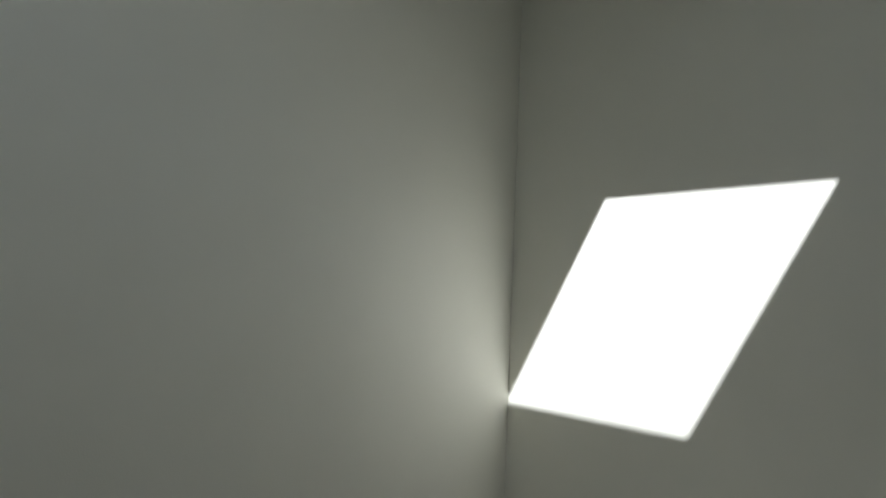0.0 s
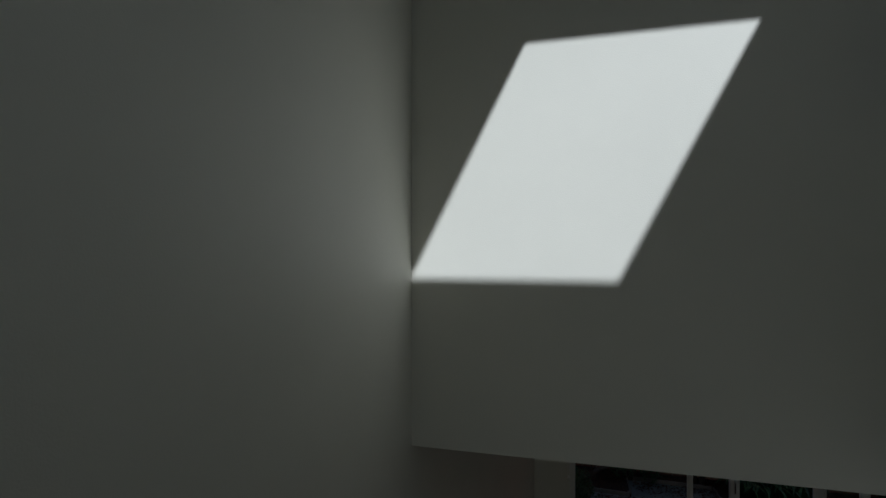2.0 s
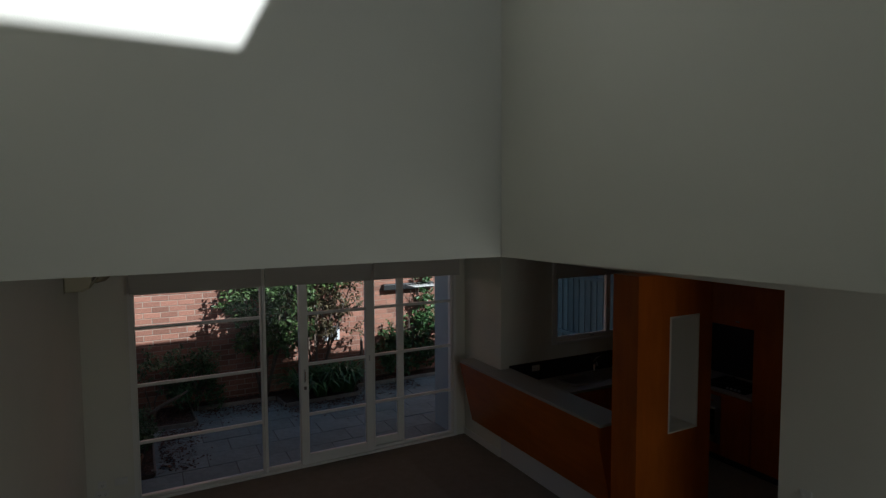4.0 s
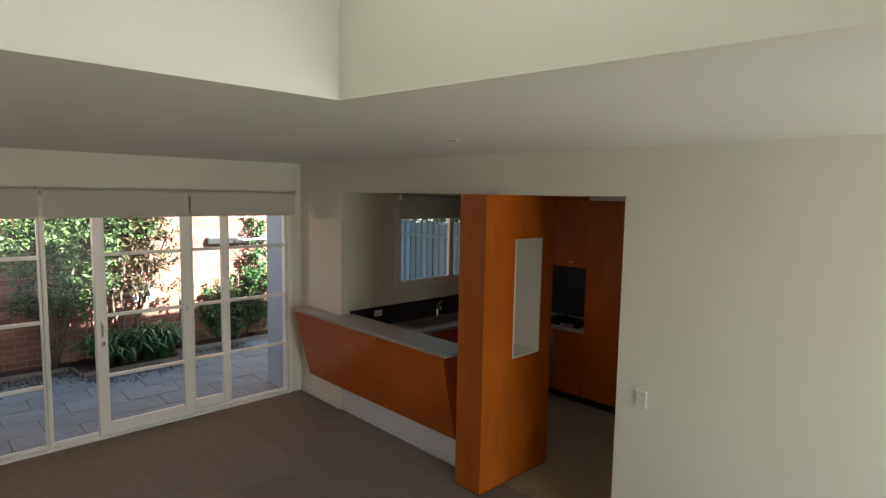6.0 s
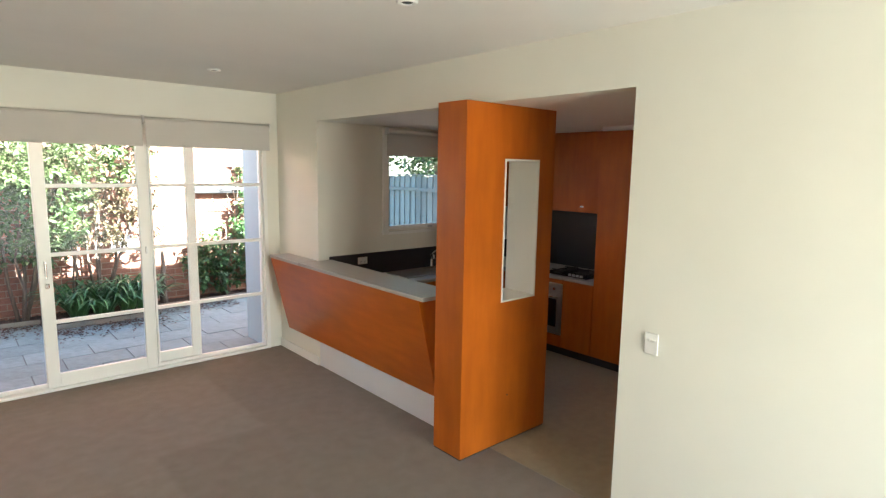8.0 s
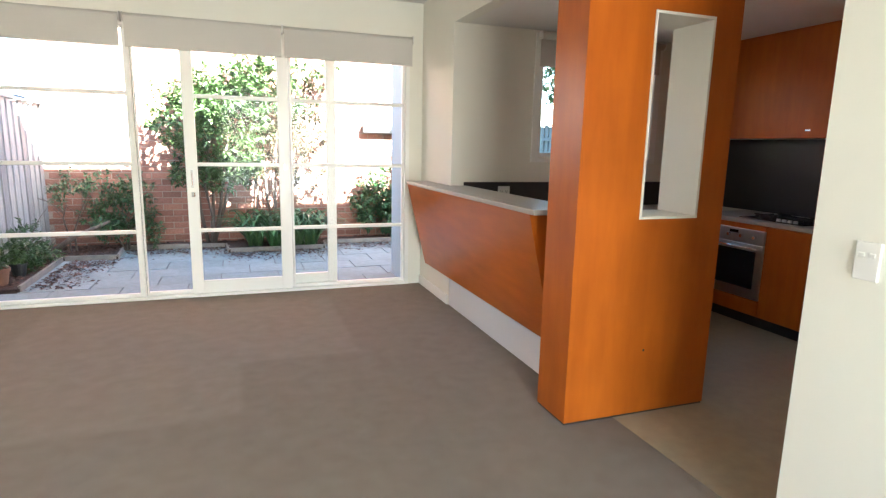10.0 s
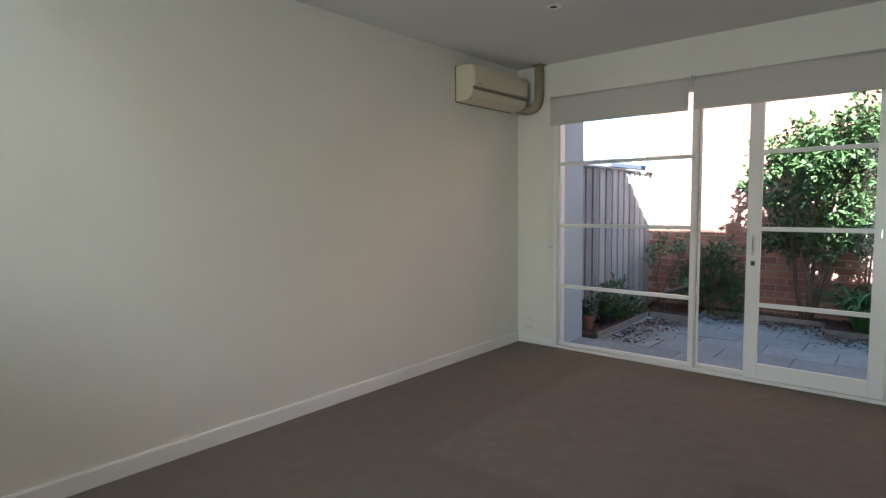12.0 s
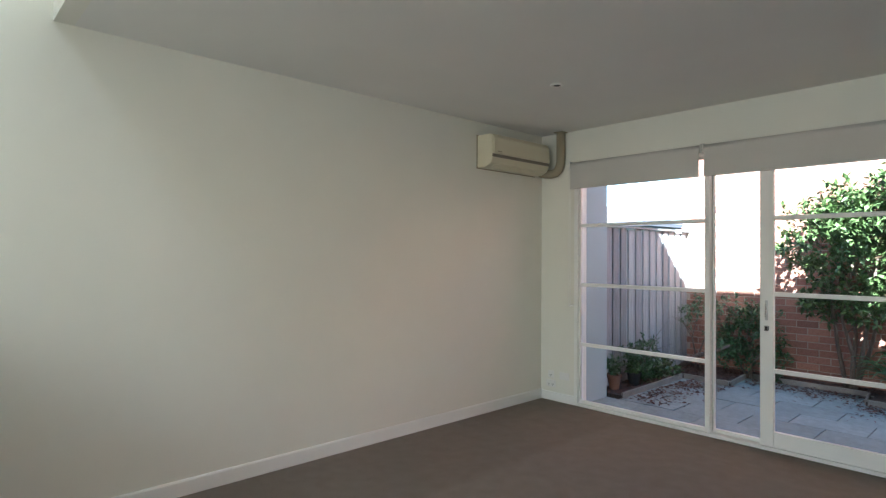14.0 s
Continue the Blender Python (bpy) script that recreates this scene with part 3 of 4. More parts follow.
def base_cabinet(x0, x1, y0, y1, face, doors, label, z1=0.862):
    t = thing("base_cabinet", label, "cabinet", "orange kitchen cabinets")
    part("carcass", boxes((x0, x1, y0, y1, 0.10, z1)), "veneer", t)
    if face == "-y":
        part("kick", boxes((x0, x1, y0 + 0.05, y1, 0.0015, 0.0985)), "dark", t)
        w = (x1 - x0) / doors
        for i in range(doors):
            d = part("door", box(bmesh.new(), x0 + i * w + 0.002, x0 + (i + 1) * w - 0.002, y0 - 0.018, y0 - 0.0005, 0.105, z1 - 0.004, 0.002), "veneer", t)
    else:
        part("kick", boxes((x0 + 0.05, x1, y0, y1, 0.0015, 0.0985)), "dark", t)
        w = (y1 - y0) / doors
        for i in range(doors):
            part("door", box(bmesh.new(), x0 - 0.018, x0 - 0.0005, y0 + i * w + 0.002, y0 + (i + 1) * w - 0.002, 0.105, z1 - 0.004, 0.002), "veneer", t)
    return t


base_cabinet(4.53, 6.58, 6.23, PIER - 0.014, "-y", 4, "orange veneer base cabinets under the sink worktop")
KF = 6.64                                             # fronts of the far cabinets
sink = thing("sink", "stainless steel sink set in the worktop", "sink")
part("bowl", boxes((5.22, 5.67, 6.36, 6.70, 0.9005, 0.905)), "steel", sink)
part("rim", boxes((5.20, 5.22, 6.34, 6.72, 0.9005, 0.91), (5.67, 5.69, 6.34, 6.72, 0.9005, 0.91), (5.22, 5.67, 6.34, 6.36, 0.9005, 0.91), (5.22, 5.67, 6.70, 6.72, 0.9005, 0.91)), "steel", sink)
part("drainer", boxes(*[(5.73 + 0.05 * i, 5.755 + 0.05 * i, 6.38, 6.68, 0.9005, 0.906) for i in range(7)]), "steel", sink)
tap = thing("tap", "chrome kitchen mixer tap with a raised lever", "tap")
part("base", lathe([(0.026, 0.0), (0.026, 0.02), (0.022, 0.03), (0.022, 0.13), (0.018, 0.15)], (5.86, 6.735, 0.9005)), "chrome", tap, smooth=True)
part("spout", tube(bmesh.new(), [(5.86, 6.735, 1.00), (5.82, 6.68, 1.05), (5.76, 6.58, 1.065), (5.735, 6.54, 1.04)], [0.015, 0.014, 0.013, 0.012], 12), "chrome", tap, smooth=True)
part("lever", tube(bmesh.new(), [(5.86, 6.735, 1.055), (5.90, 6.72, 1.09), (5.95, 6.70, 1.11)], [0.010, 0.008, 0.006], 10), "chrome", tap, smooth=True)

# kitchen window
kw = tagged(new("window_2"), "white framed kitchen window above the sink", "window", kind="structure")
for b in ((KWX0 - 0.05, KWX0 + 0.02, KWZ0 - 0.05, KWZ1 + 0.05), (KWX1 - 0.02, KWX1 + 0.05, KWZ0 - 0.05, KWZ1 + 0.05)):
    part("window_frame", boxes((b[0], b[1], PIER - 0.018, PIER + 0.07, b[2], b[3])), "gloss", kw)
part("window_sill", box(bmesh.new(), KWX0 + 0.02, KWX1 - 0.02, PIER - 0.03, PIER + 0.09, KWZ0 - 0.05, KWZ0 - 0.015, 0.004), "gloss", kw)
part("window_frame", boxes((KWX0 + 0.02, KWX1 - 0.02, PIER - 0.018, PIER + 0.07, KWZ1 - 0.02, KWZ1 + 0.05)), "gloss", kw)
light(kw, KWX0 + 0.021, 6.18, KWZ0 - 0.013, KWZ1 - 0.022, (), PIER + 0.02, 0.035, 0.05)
light(kw, 6.182, KWX1 - 0.021, KWZ0 - 0.013, KWZ1 - 0.022, (), PIER + 0.02, 0.035, 0.05)
part("catch", box(bmesh.new(), 5.86, 5.92, PIER + 0.002, PIER + 0.0195, KWZ0 + 0.0, KWZ0 + 0.02, 0.003), "steel", kw)
kb = thing("roller_blind", "raised grey roller blind over the kitchen window", "blind")
part("roller", tube(bmesh.new(), [(KWX0 - 0.02, PIER - 0.06, 2.44), (KWX1 + 0.02, PIER - 0.06, 2.44)], 0.03, 14), "fabric", kb, smooth=True)
part("fabric", boxes((KWX0 - 0.01, KWX1 + 0.01, PIER - 0.032, PIER - 0.029, 2.20, 2.44)), "fabric", kb)
part("hem_bar", box(bmesh.new(), KWX0 - 0.01, KWX1 + 0.01, PIER - 0.037, PIER - 0.024, 2.18, 2.202, 0.003), "fabric", kb)
for x in (KWX0 - 0.03, KWX1 + 0.02):
    part("bracket", boxes((x, x + 0.006, PIER - 0.09, PIER - 0.0185, 2.41, 2.48)), "plastic_w", kb)

# far cabinets round the cooktop
tall = thing("tall_cabinet", "floor to ceiling orange veneer cabinet beside the cooktop", "cabinet", "orange kitchen cabinets")
part("carcass", boxes((KF, KE - 0.002, 3.9, 5.018, 0.10, 2.45)), "veneer", tall)
part("kick", boxes((KF + 0.05, KE - 0.002, 3.9, 5.018, 0.0015, 0.0985)), "dark", tall)
part("door", box(bmesh.new(), KF - 0.018, KF - 0.0005, 3.902, 4.455, 0.105, 2.446, 0.002), "veneer", tall)
part("door", box(bmesh.new(), KF - 0.018, KF - 0.0005, 4.459, 5.016, 0.105, 2.446, 0.002), "veneer", tall)
UF = 7.16                                             # front of the upper cabinets
over = thing("wall_cabinet", "orange veneer cabinet above the cooktop recess, up to the ceiling", "cabinet", "orange kitchen cabinets")
part("carcass", boxes((UF, KE - 0.002, 5.02, PIER - 0.014, 1.58, HEAD - 0.001)), "veneer", over)
part("door", box(bmesh.new(), UF - 0.018, UF - 0.0005, 5.022, PIER - 0.016, 1.578, HEAD - 0.014, 0.002), "veneer", over)
structure("bulkhead", boxes((KF - 0.006, KE - 0.001, 3.6, 5.018, 2.452, HEAD - 0.001)), "ceiling", "white plaster bulkhead over the tall cabinet", "bulkhead")
spl = structure("splashback", boxes((KE - 0.012, KE - 0.0005, 5.022, PIER - 0.014, 0.9005, 1.573)), "splash", "dark grey glass splashback behind the cooktop", "splashback")
part("return_panel", boxes((KF + 0.03, KE - 0.014, 5.0185, 5.0215, 0.9005, 1.573)), "splash", spl)
ben2 = thing("worktop", "pale grey worktop strip carrying the cooktop", "worktop")
part("top", box(bmesh.new(), KF - 0.02, KE - 0.014, 5.022, 6.196, 0.865, 0.8995, 0.004), "laminate", ben2)
cook = thing("cooktop", "black gas cooktop with dark trivets", "cooktop")
part("plate", box(bmesh.new(), KF + 0.05, KF + 0.55, 5.15, 5.75, 0.9, 0.908, 0.003), "blackglass", cook)
for cx in (KF + 0.17, KF + 0.42):
    for cy in (5.30, 5.60):
        part("burner", lathe([(0.045, 0.0), (0.045, 0.012), (0.03, 0.02)], (cx, cy, 0.908), 18), "black", cook)
        part("trivet", boxes((cx - 0.10, cx + 0.10, cy - 0.005, cy + 0.005, 0.93, 0.94), (cx - 0.005, cx + 0.005, cy - 0.10, cy - 0.0055, 0.93, 0.94), (cx - 0.005, cx + 0.005, cy + 0.0055, cy + 0.10, 0.93, 0.94),
             (cx - 0.10, cx - 0.09, cy - 0.005, cy + 0.005, 0.908, 0.93), (cx + 0.09, cx + 0.10, cy - 0.005, cy + 0.005, 0.908, 0.93)), "black", cook)
for i in range(4):
    part("knob", lathe([(0.018, 0.0), (0.016, 0.02)], (KF + 0.08, 5.24 + 0.05 * i, 0.908), 14), "steel", cook)
base_cabinet(KF, KE - 0.014, 5.02, 5.405, "-x", 1, "narrow orange veneer base cabinet beside the oven")
base_cabinet(KF, KE - 0.014, 6.006, 6.195, "-x", 1, "narrow orange veneer base cabinet beside the oven")
oven = thing("oven", "stainless steel underbench oven with black glass door", "oven")
OY0, OY1 = 5.412, 5.998
part("body", boxes((KF, KE - 0.014, OY0, OY1, 0.236, 0.818)), "steel", oven)
part("control_panel", box(bmesh.new(), KF - 0.022, KF - 0.0005, OY0, OY1, 0.702, 0.818, 0.003), "steel", oven)
od = part("door", box(bmesh.new(), KF - 0.024, KF - 0.0005, OY0, OY1, 0.238, 0.696, 0.004), "steel", oven)
part("glass", boxes((KF - 0.027, KF - 0.0245, OY0 + 0.065, OY1 - 0.065, 0.325, 0.640)), "blackglass", od, "black oven glass")
part("handle", tube(bmesh.new(), [(KF - 0.056, OY0 + 0.03, 0.668), (KF - 0.056, OY1 - 0.03, 0.668)], 0.009, 10), "chrome", od, smooth=True)
for y in (OY0 + 0.06, OY1 - 0.06):
    part("handle_post", boxes((KF - 0.052, KF - 0.0245, y - 0.006, y + 0.006, 0.662, 0.674)), "chrome", od)
for i in range(4):
    part("dial", lathe([(0.0, 0.0), (0.017, 0.001), (0.015, 0.02), (0.0, 0.021)], (0, 0, 0), 14), "chrome", oven).matrix_basis = pose(KF - 0.0225, OY0 + 0.09 + 0.13 * i, 0.757, 0, -90, 0)
part("display", boxes((KF - 0.0245, KF - 0.0222, OY0 + 0.26, OY0 + 0.35, 0.775, 0.800)), "blackglass", oven)
housing = thing("oven_cabinet", "orange veneer housing panels above and below the oven", "cabinet", "orange kitchen cabinets")
part("top_rail", boxes((KF - 0.018, KE - 0.014, 5.4075, 6.0035, 0.8205, 0.862)), "veneer", housing)
part("drawer_front", box(bmesh.new(), KF - 0.018, KF - 0.0005, 5.4095, 6.0015, 0.105, 0.2345, 0.002), "veneer", housing)
part("carcass", boxes((KF, KE - 0.014, 5.4075, 6.0035, 0.10, 0.2345)), "veneer", housing)
part("kick", boxes((KF + 0.05, KE - 0.014, 5.4075, 6.0035, 0.0015, 0.0985)), "dark", housing)
part("catch", box(bmesh.new(), UF - 0.030, UF - 0.0185, 5.54, 5.59, 1.635, 1.652, 0.003), "chrome", over, "small chrome catch")

# ---- the yard ----
structure("ground", boxes((-60, 60, YN + WALL_T + 0.002, 90, -0.30, -0.07), (-60, -0.25, -60, YN + WALL_T, -0.30, -0.07), (KE + 0.25, 60, -60, YN + WALL_T, -0.30, -0.07),
          (-0.25, KE + 0.25, -60, YS - 0.25, -0.30, -0.07)), "ground", "bare earth round the house", "ground")
wing = "grey rendered wing wall beside the window"
structure("wall_wing", boxes((-0.2, WX0 + 0.002, YN + WALL_T + 0.001, 8.25, -0.07, 2.82)), "render", wing, "wall")
structure("wall_wing", boxes((WX1 - 0.002, XK + 0.12, YN + WALL_T + 0.001, 8.25, -0.07, 2.82)), "render", wing, "wall")
BW = 10.70                                            # face of the brick wall
BED = ((0.62, 8.27), (0.60, 9.80), (1.19, 9.76), (1.14, 10.42), (2.42, 10.36), (2.46, 9.92), (3.72, 9.95), (3.76, 10.34), (6.9, 10.38))
bed = structure("garden_bed", prism([(0.22, 8.26), *BED, (6.9, BW + 0.05), (0.22, BW + 0.05)], "z", -0.068, 0.035), "soil", "dark mulched garden bed under fallen leaves", "garden bed")


def edging(a, b, z0=-0.03, z1=0.062):
    a, b = Vector((*a, 0)), Vector((*b, 0))
    d = (b - a)
    t = thing("garden_edging", "weathered timber board edging the garden bed", "edging", "timber bed edging")
    bm = box(bmesh.new(), 0, d.length, -0.012, 0.012, z0, z1, 0.004)
    part("board", bm, "sleeper", t)
    n = max(2, round(d.length / 0.8))
    for i in range(n):
        x = 0.08 + (d.length - 0.16) * i / (n - 1)
        part("peg", boxes((x - 0.02, x + 0.02, 0.0125, 0.040, z0, z1 - 0.02)), "sleeper", t)
    t.matrix_basis = pose(a.x, a.y, 0, 0, 0, math.degrees(math.atan2(d.y, d.x)))


for a, b in zip(BED, BED[1:]):
    run = (Vector(b) - Vector(a)).normalized() * 0.02
    edging((a[0] + run.x, a[1] + run.y), (b[0] - run.x, b[1] - run.y))


def fence(name, label, run, height, step, at, along, lo, mat="paling"):
    """Overlapping upright palings on two rails."""
    t = thing(name, label, "fence")
    rng = random.Random(round(at * 100) + run)
    shapes = []
    for k in range(4):
        h = height + (k - 1.5) * 0.008
        bm = boxes((-0.057, 0.057, -0.008, 0.008, -0.06, h))
        me = bpy.data.meshes.new("paling")
        bm.to_mesh(me)
        bm.free()
        me.materials.append(M[mat])
        shapes.append(me)
    for i in range(run):
        o = new("paling", rng.choice(shapes))
        o.parent = t
        d = lo + i * step
        off = 0.018 * (i % 2)
        if along == "y":
            o.matrix_basis = pose(at + off, d, 0, rng.uniform(-0.08, 0.08), 0, 90)
        else:
            o.matrix_basis = pose(d, at + off, 0, 0, rng.uniform(-0.08, 0.08), 0)
    end = lo + (run - 1) * step
    for z in (0.35, height - 0.3):
        if along == "y":
            part("rail", boxes((at - 0.055, at - 0.0095, lo, end, z, z + 0.07)), mat, t)
        else:
            part("rail", boxes((lo, end, at + 0.028, at + 0.07, z, z + 0.07)), mat, t)
    cap = boxes((at - 0.04, at + 0.05, lo - 0.05, end + 0.05, height + 0.014, height + 0.035)) if along == "y" else boxes((lo - 0.05, end + 0.05, at - 0.04, at + 0.05, height + 0.014, height + 0.035))
    part("capping", cap, mat, t)
    return t


fence("paling_fence", "weathered grey timber paling fence in shade", 27, 1.86, 0.09, 0.25, "y", 8.30)
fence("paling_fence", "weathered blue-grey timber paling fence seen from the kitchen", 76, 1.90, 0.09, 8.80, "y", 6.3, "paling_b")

# plants
def leaf_verts(vs, fs, c, d, up, length, width):
    """Adds one folded leaf: six corners along its midrib."""
    side = d.cross(up)
    if side.length < 1e-4:
        side = Vector((1, 0, 0))
    side.normalize()
    nrm = side.cross(d)
    b = len(vs)
    vs.extend([c, c + d * length * 0.45 + side * width * 0.5 + nrm * width * 0.15, c + d * length - nrm * length * 0.12,
               c + d * length * 0.45 - side * width * 0.5 + nrm * width * 0.15, c + d * length * 0.5])
    fs.extend([(b, b + 1, b + 4), (b + 1, b + 2, b + 4), (b + 2, b + 3, b + 4), (b + 3, b, b + 4)])


def crown(name, parent, mat, clumps, count, length, width, seed, spread=0.55):
    """Leaves gathered on twigs inside uneven clumps (x, y, z, radius)."""
    rng = random.Random(seed)
    vs, fs = [], []
    total = sum(c[3] ** 2 for c in clumps)
    for cx, cy, cz, r in clumps:
        twigs = max(3, int(count * r * r / total / 9))
        for _ in range(twigs):
            d = Vector((rng.gauss(0, 1), rng.gauss(0, 1), rng.gauss(0, 1))).normalized()
            tip = Vector((cx, cy, cz)) + d * r * rng.uniform(0.35, 1.08)
            grow = (d + Vector((0, 0, 0.35)) + Vector((rng.gauss(0, 0.4), rng.gauss(0, 0.4), rng.gauss(0, 0.3)))).normalized()
            for k in range(9):
                p = tip + grow * (k / 9 - 0.5) * r * spread
                ld = (grow * 0.5 + Vector((rng.gauss(0, 1), rng.gauss(0, 1), rng.gauss(0, 0.8))).normalized()).normalized()
                s = rng.uniform(0.7, 1.25)
                leaf_verts(vs, fs, p, ld, Vector((rng.gauss(0, 0.4), rng.gauss(0, 0.4), 1)), length * s, width * s)
    me = bpy.data.meshes.new(name)
    me.from_pydata(vs, [], fs)
    me.materials.append(M[mat])
    ob = new(name, me)
    ob.parent = parent
    return ob


def stems(parent, base, tips, r, seed, name="trunk"):
    rng = random.Random(seed)
    bm = bmesh.new()
    for tip in tips:
        a, b = Vector(base) + Vector((rng.uniform(-0.05, 0.05), rng.uniform(-0.05, 0.05), 0)), Vector(tip)
        pts = [a]
        for k in (0.3, 0.6, 0.85):
            pts.append(a.lerp(b, k) + Vector((rng.uniform(-0.06, 0.06), rng.uniform(-0.06, 0.06), 0)))
        pts.append(b)
        tube(bm, pts, [r, r * 0.8, r * 0.6, r * 0.4, r * 0.2], 7)
        for k in range(3):
            s = a.lerp(b, rng.uniform(0.45, 0.9))
            e = s + Vector((rng.uniform(-0.4, 0.4), rng.uniform(-0.2, 0.2), rng.uniform(0.1, 0.45)))
            tube(bm, [s, s.lerp(e, 0.5) + Vector((0, 0, 0.04)), e], [r * 0.35, r * 0.25, r * 0.1], 5)
    return part(name, bm, "bark", parent, smooth=True)


def clumps(seed, n, x, y, z, r):
    rng = random.Random(seed)
    return [(rng.uniform(*x), rng.uniform(*y), rng.uniform(*z), rng.uniform(*r)) for _ in range(n)]


G0 = 0.02
tree = thing("camellia_tree", "glossy green multi-stemmed camellia tree in the garden bed", "tree")
stems(tree, (2.22, 10.44, G0), [(1.98, 10.3, 1.7), (2.3, 10.35, 2.2), (2.6, 10.25, 2.1), (2.2, 10.2, 1.4), (2.75, 10.3, 1.7)], 0.026, 3)
dome = [c for c in clumps(5, 74, (1.72, 2.95), (9.98, 10.50), (1.05, 2.45), (0.14, 0.27)) if c[2] < 2.42 - 0.9 * max(0.0, 2.35 - c[0]) and c[2] > 1.62 - 0.8 * (c[0] - 1.7)]
crown("crown", tree, "leaf", dome + clumps(6, 10, (1.9, 2.35), (10.1, 10.45), (0.75, 1.2), (0.10, 0.18)), 9600, 0.085, 0.042, 11)
tree2 = thing("photinia_shrub", "tall sparse bronze and green leaved shrub by the brick wall", "shrub")
stems(tree2, (3.10, 10.42, G0), [(2.95, 10.4, 2.4), (3.25, 10.35, 2.6), (3.6, 10.4, 2.3), (3.15, 10.4, 1.7), (3.85, 10.4, 2.2)], 0.022, 8)
stems(tree2, (2.80, 10.48, G0), [(2.78, 10.45, 1.5), (2.95, 10.4, 2.0)], 0.018, 81)
crown("crown", tree2, "leaf_red", clumps(9, 44, (2.65, 3.85), (10.2, 10.52), (0.95, 2.3), (0.10, 0.22)), 2700, 0.08, 0.036, 12)
crown("new_growth", tree2, "leaf", clumps(10, 16, (2.7, 3.9), (10.1, 10.5), (1.7, 2.75), (0.12, 0.24)), 1300, 0.085, 0.042, 13)
bush = thing("garden_shrub", "rounded dark green shrub behind the timber edging", "shrub")
stems(bush, (4.75, 10.5, G0), [(4.4, 10.45, 0.9), (4.85, 10.5, 1.2), (5.1, 10.5, 0.9), (5.1, 10.55, 1.9)], 0.018, 15)
crown("crown", bush, "leaf_dark", [c for c in clumps(16, 44, (4.05, 5.5), (10.35, 10.58), (0.25, 1.30), (0.13, 0.25)) if c[2] < 0.25 + 1.25 * (c[0] - 4.0)] + clumps(161, 7, (4.95, 5.4), (10.4, 10.6), (1.3, 2.0), (0.10, 0.17)), 4400, 0.08, 0.042, 17)
bush = thing("garden_shrub", "dense dark green shrub against the brick wall", "shrub")
stems(bush, (1.2, 10.35, G0), [(1.0, 10.3, 0.6), (1.25, 10.3, 0.8), (1.4, 10.35, 0.6)], 0.015, 18)
crown("crown", bush, "leaf_dark", clumps(19, 16, (0.9, 1.6), (10.2, 10.5), (0.2, 0.85), (0.13, 0.22)), 3200, 0.06, 0.026, 20)
bush = thing("garden_shrub", "thin shrub with a leaning bare branch by the fence", "shrub")
stems(bush, (0.62, 10.2, G0), [(0.55, 10.2, 0.75), (0.8, 10.25, 0.9)], 0.014, 21)
part("branch", tube(bmesh.new(), [(0.5, 10.0, 0.12), (0.72, 10.0, 0.28), (0.92, 10.02, 0.36), (1.08, 10.05, 0.44)], [0.035, 0.03, 0.025, 0.015], 8), "bark", bush, smooth=True)
crown("crown", bush, "leaf_dark", clumps(22, 10, (0.42, 1.0), (10.05, 10.45), (0.35, 0.95), (0.10, 0.17)), 900, 0.06, 0.026, 23)
bush = thing("garden_shrub", "small leafy shrub in the strip along the fence", "shrub")
stems(bush, (0.47, 8.95, G0), [(0.44, 8.9, 0.4), (0.5, 9.05, 0.45)], 0.010, 24)
crown("crown", bush, "leaf_dark", clumps(25, 12, (0.40, 0.62), (8.7, 9.3), (0.2, 0.52), (0.09, 0.16)), 1300, 0.05, 0.025, 26)
bush = thing("garden_shrub", "low bright green ground plant in the strip bed", "shrub")
stems(bush, (0.5, 9.45, G0), [(0.5, 9.42, 0.12), (0.52, 9.5, 0.14)], 0.008, 27)
crown("crown", bush, "leaf", clumps(28, 7, (0.44, 0.6), (9.25, 9.65), (0.10, 0.22), (0.08, 0.13)), 600, 0.055, 0.04, 29)
pot = thing("plant_pot", "small round terracotta pot in the bed", "plant pot")
part("pot", lathe([(0.05, 0.0), (0.075, 0.14), (0.085, 0.14), (0.085, 0.17), (0.072, 0.17), (0.06, 0.12)], (0.42, 8.47, 0.036), 20), "terracotta", pot, smooth=False)
crown("plant", pot, "leaf_dark", [(0.42, 8.47, 0.29, 0.10)], 160, 0.07, 0.03, 30)
pot = thing("plant_pot", "small black plastic plant pot", "plant pot")
part("pot", lathe([(0.055, 0.0), (0.075, 0.12), (0.082, 0.12), (0.082, 0.14), (0.07, 0.13)], (0.45, 8.86, 0.036), 18), "black", pot)
crown("plant", pot, "leaf", [(0.45, 8.86, 0.24, 0.10)], 200, 0.06, 0.03, 31)


